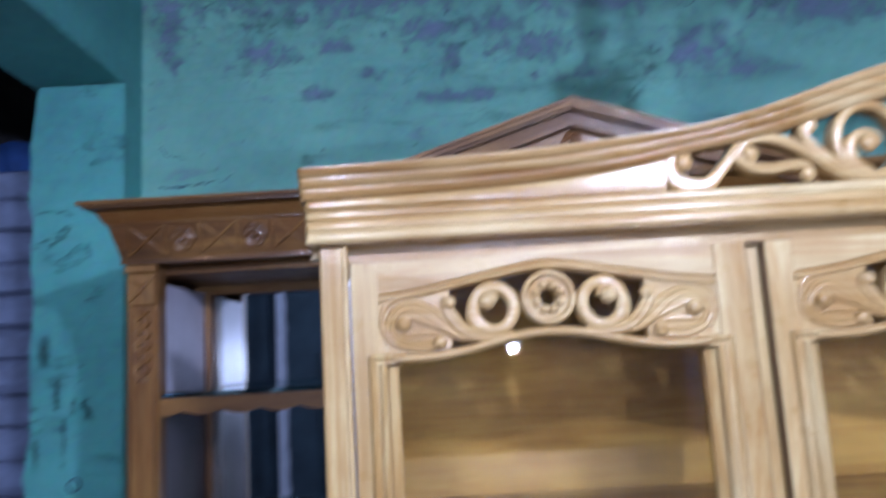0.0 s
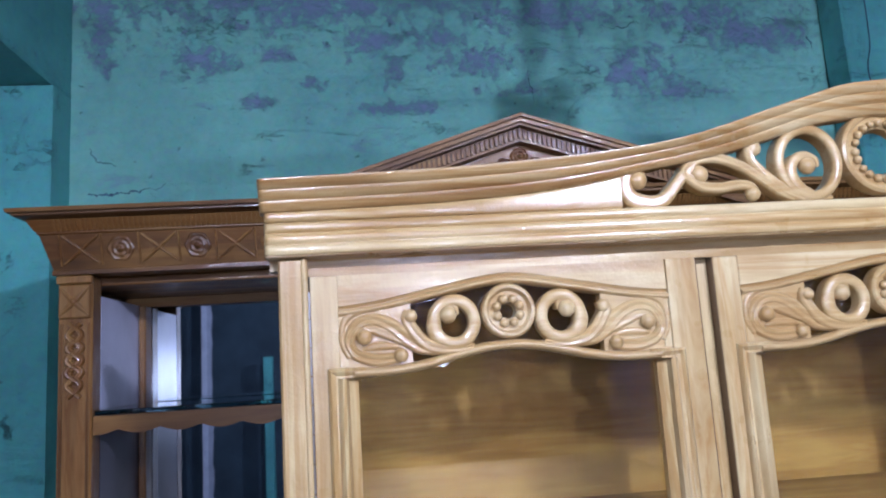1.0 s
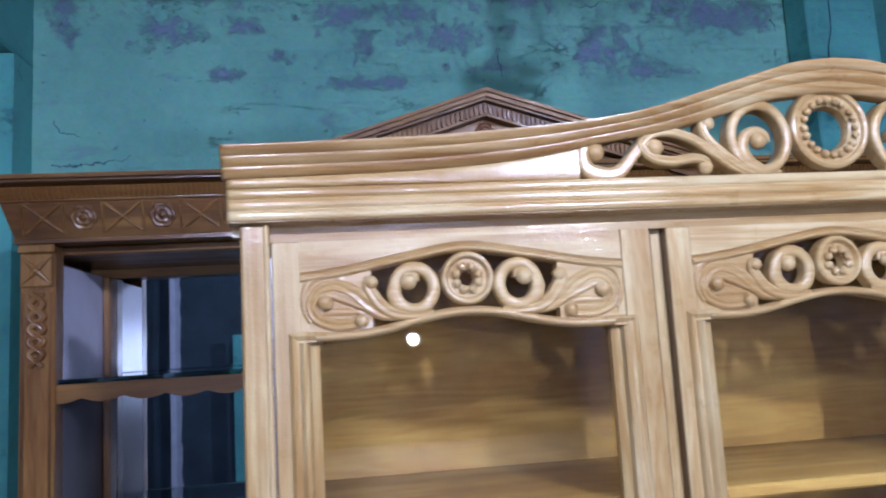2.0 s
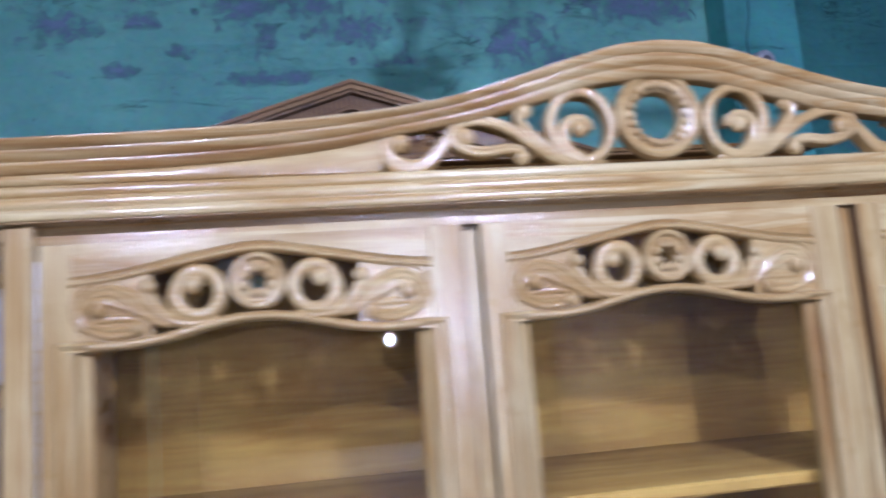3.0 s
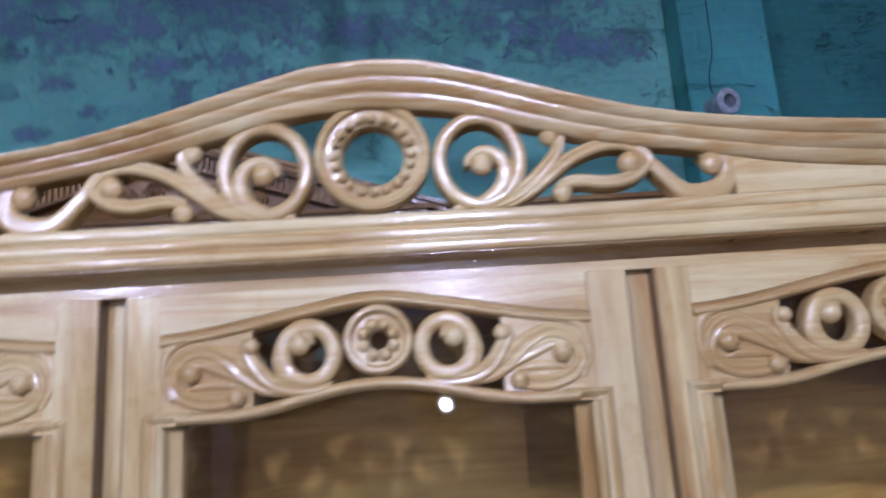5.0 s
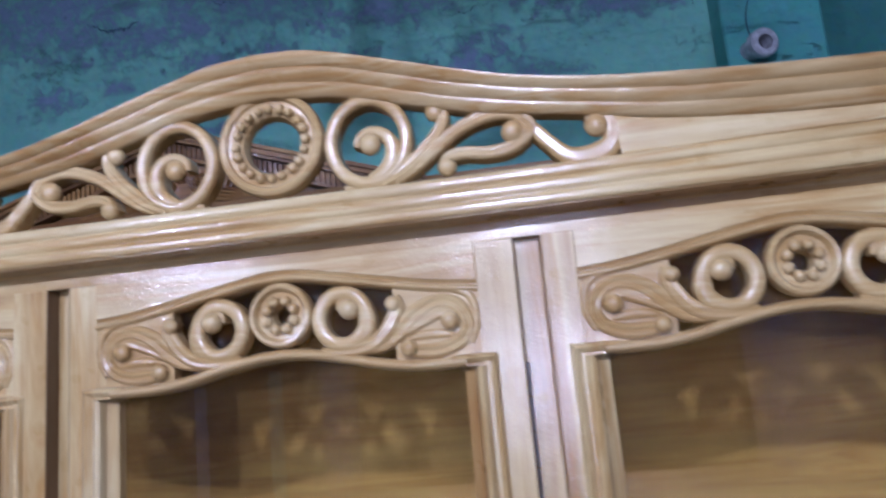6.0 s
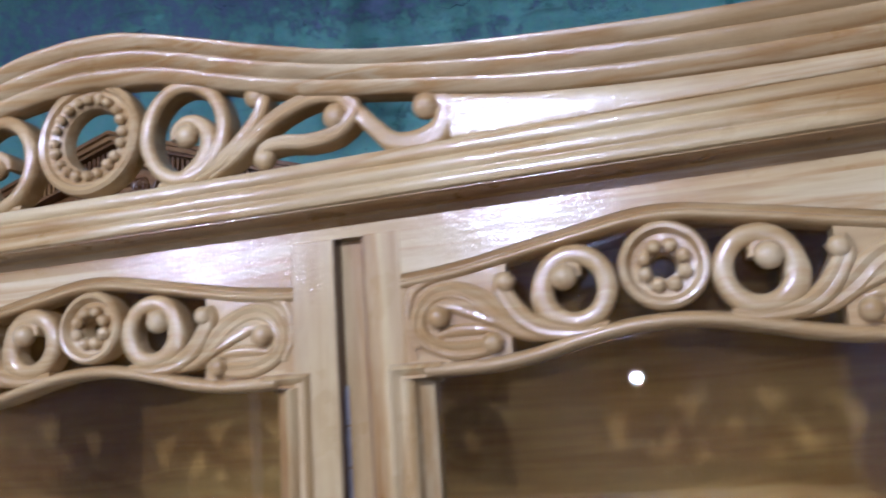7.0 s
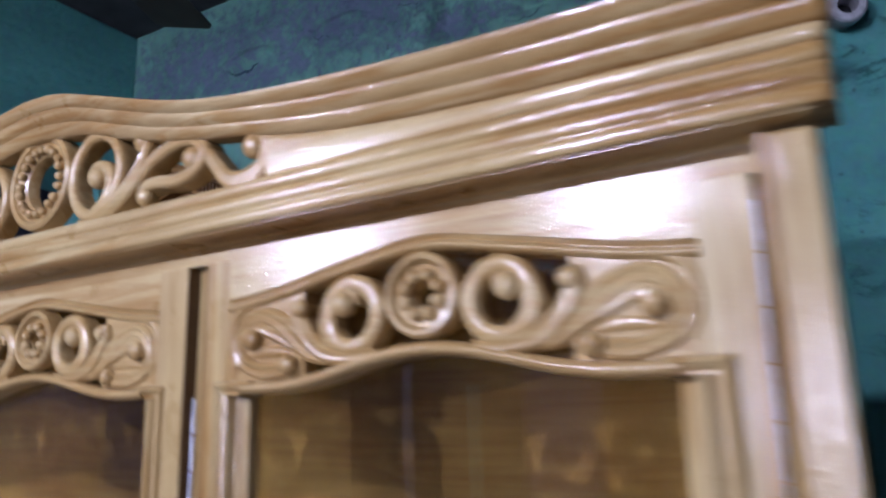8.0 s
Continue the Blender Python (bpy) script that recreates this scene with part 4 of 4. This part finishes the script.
# ---- wall details ----
def conduit():
    p = thing("pipe_stub", 0.866, 1.104, 2.394, "short grey pipe stub sticking out of the pillar", "pipe")
    p.rotation_euler = (radians(6), 0, radians(14))
    bm = bmesh.new()
    prof = [(0.026, 0.0), (0.026, -0.05), (0.036, -0.052), (0.036, -0.075), (0.032, -0.079), (0.019, -0.079), (0.019, 0.0)]
    part("socket", lathe(0, 0, prof, 28), pipe_metal, p)
    # Near-black disc standing for the darkness inside the pipe.
    part("bore", lathe(0, 0, [(0.0188, -0.03), (0.0188, -0.025), (0.0005, -0.025), (0.0005, -0.03)], 24), matte_black, p)
    return p


conduit()
tagged(part("cable", ribbon([(0.893, 3.11), (0.892, 2.80), (0.890, 2.62), (0.886, 2.55), (0.872, 2.50), (0.868, 2.46), (0.872, 2.435)], [0.0028], 1.0945, 1.0925, 0.002, 60), scar), "thin dark cable running down the pillar to the pipe", "cable")


def fan():
    """A ceiling fan at rest: rod, motor and three flat blades."""
    hx, hy, hz = 0.012, -0.165, 2.372
    f = thing("ceiling_fan", hx, hy, 3.12, "dark brown ceiling fan at rest with flat blades", "ceiling fan")
    f.location.z = 0
    part("rod", lathe_rod(0, 0, (hz + 0.08 + 3.12) / 2, 0.018, 3.12 - hz - 0.08), fan_metal, f)
    bm = bmesh.new()
    bmesh.ops.create_cone(bm, cap_ends=True, segments=32, radius1=0.075, radius2=0.06, depth=0.09, matrix=Matrix.Translation((0, 0, hz + 0.035)))
    bmesh.ops.bevel(bm, geom=[e for e in bm.edges if len(e.link_faces) == 2 and e.calc_face_angle(0) > 0.8], offset=0.012, segments=3, affect="EDGES")
    part("motor", bm, fan_metal, f)
    bm = bmesh.new()
    bmesh.ops.create_cone(bm, cap_ends=True, segments=24, radius1=0.02, radius2=0.055, depth=0.07, matrix=Matrix.Translation((0, 0, 3.085)))
    part("canopy", bm, fan_metal, f)
    for k in range(3):
        a = radians(112 + 120 * k)
        bm = bmesh.new()
        top, low = [], []
        outline = [(0.10, -0.03), (0.16, -0.05), (0.30, -0.055), (0.535, -0.056), (0.548, -0.046), (0.55, 0.046), (0.54, 0.056), (0.30, 0.055), (0.16, 0.05), (0.10, 0.03)]
        for u, v in outline:
            x, y = u * math.cos(a) - v * math.sin(a), u * math.sin(a) + v * math.cos(a)
            z = hz - 0.032 + 0.16 * v
            top.append(bm.verts.new((x, y, z + 0.003)))
            low.append(bm.verts.new((x, y, z)))
        bm.faces.new(top)
        bm.faces.new(low[::-1])
        for i in range(len(top)):
            j = (i + 1) % len(top)
            bm.faces.new((top[i], low[i], low[j], top[j]))
        part("blade", bm, fan_metal, f)
    return f


fan()


# ---- cracks where the plaster has lifted from the bricks ----
# Dark ribbons draw the cracks and the shade under lifted plaster.
def crack(name, points, widths):
    bm = ribbon(points, [w * 0.45 for w in widths], 0.010, 0.004, 0.003, 90)
    for v in bm.verts:
        v.co.x += 0.012 * noise.noise((v.co.x * 60, 0, v.co.z * 60))
        v.co.z += 0.016 * noise.noise((v.co.x * 30, 5, v.co.z * 25)) + 0.006 * noise.noise((v.co.x * 130, 8, v.co.z * 90))
        v.co.y += WALL - 0.004
    return part(name, bm, scar, bpy.data.objects["wall_north"], "dark line of a crack and the shade under its lifted lip")


def bulge(x, z, w, h, lift):
    """A shallow swelling of loose plaster on the wall."""
    bm, n = bmesh.new(), 18
    rows = []
    for i in range(n + 1):
        u = -1 + 2 * i / n
        rows.append([])
        for k in range(n + 1):
            v = -1 + 2 * k / n
            d = max(0.0, 1 - (u * u + v * v)) ** 1.5 * (1 + 0.5 * noise.noise((x + u * 2.1, v * 2.1, z)))
            rows[-1].append(bm.verts.new((x + u * w + 0.01 * noise.noise((u * 3, v * 3, x)), WALL + 0.006 - lift * d, z + v * h)))
    for i in range(n):
        for k in range(n):
            bm.faces.new((rows[i][k], rows[i + 1][k], rows[i + 1][k + 1], rows[i][k + 1]))
    return part("loose_plaster", bm, teal_wall, bpy.data.objects["wall_north"])


for spot in ((0.70, 2.66, 0.09, 0.06, 0.03), (-0.94, 2.86, 0.16, 0.05, 0.028), (-0.52, 2.87, 0.14, 0.045, 0.026), (0.36, 2.60, 0.10, 0.035, 0.02), (0.22, 2.75, 0.12, 0.04, 0.02)):
    bulge(*spot)
crack("crack", [(-1.06, 2.845), (-1.0, 2.815), (-0.94, 2.805), (-0.88, 2.83), (-0.83, 2.855)], [0.003, 0.012, 0.016, 0.010, 0.003])
crack("crack", [(-0.64, 2.86), (-0.60, 2.84), (-0.55, 2.835), (-0.50, 2.855), (-0.45, 2.862)], [0.003, 0.010, 0.012, 0.008, 0.003])
crack("crack", [(0.06, 2.70), (0.11, 2.685), (0.16, 2.69), (0.20, 2.70)], [0.002, 0.006, 0.006, 0.002])
crack("crack", [(0.62, 2.71), (0.70, 2.69), (0.76, 2.645), (0.78, 2.60)], [0.003, 0.012, 0.02, 0.008])
crack("crack", [(-1.50, 2.20), (-1.44, 2.195), (-1.36, 2.205), (-1.28, 2.225)], [0.004, 0.014, 0.008, 0.002])
crack("crack", [(-1.50, 2.33), (-1.47, 2.30), (-1.42, 2.285)], [0.002, 0.006, 0.002])
crack("crack", [(-0.30, 2.85), (-0.24, 2.845), (-0.19, 2.85)], [0.002, 0.006, 0.002])
crack("crack", [(-0.173, 2.56), (-0.176, 2.50), (-0.172, 2.44)], [0.002, 0.004, 0.005])
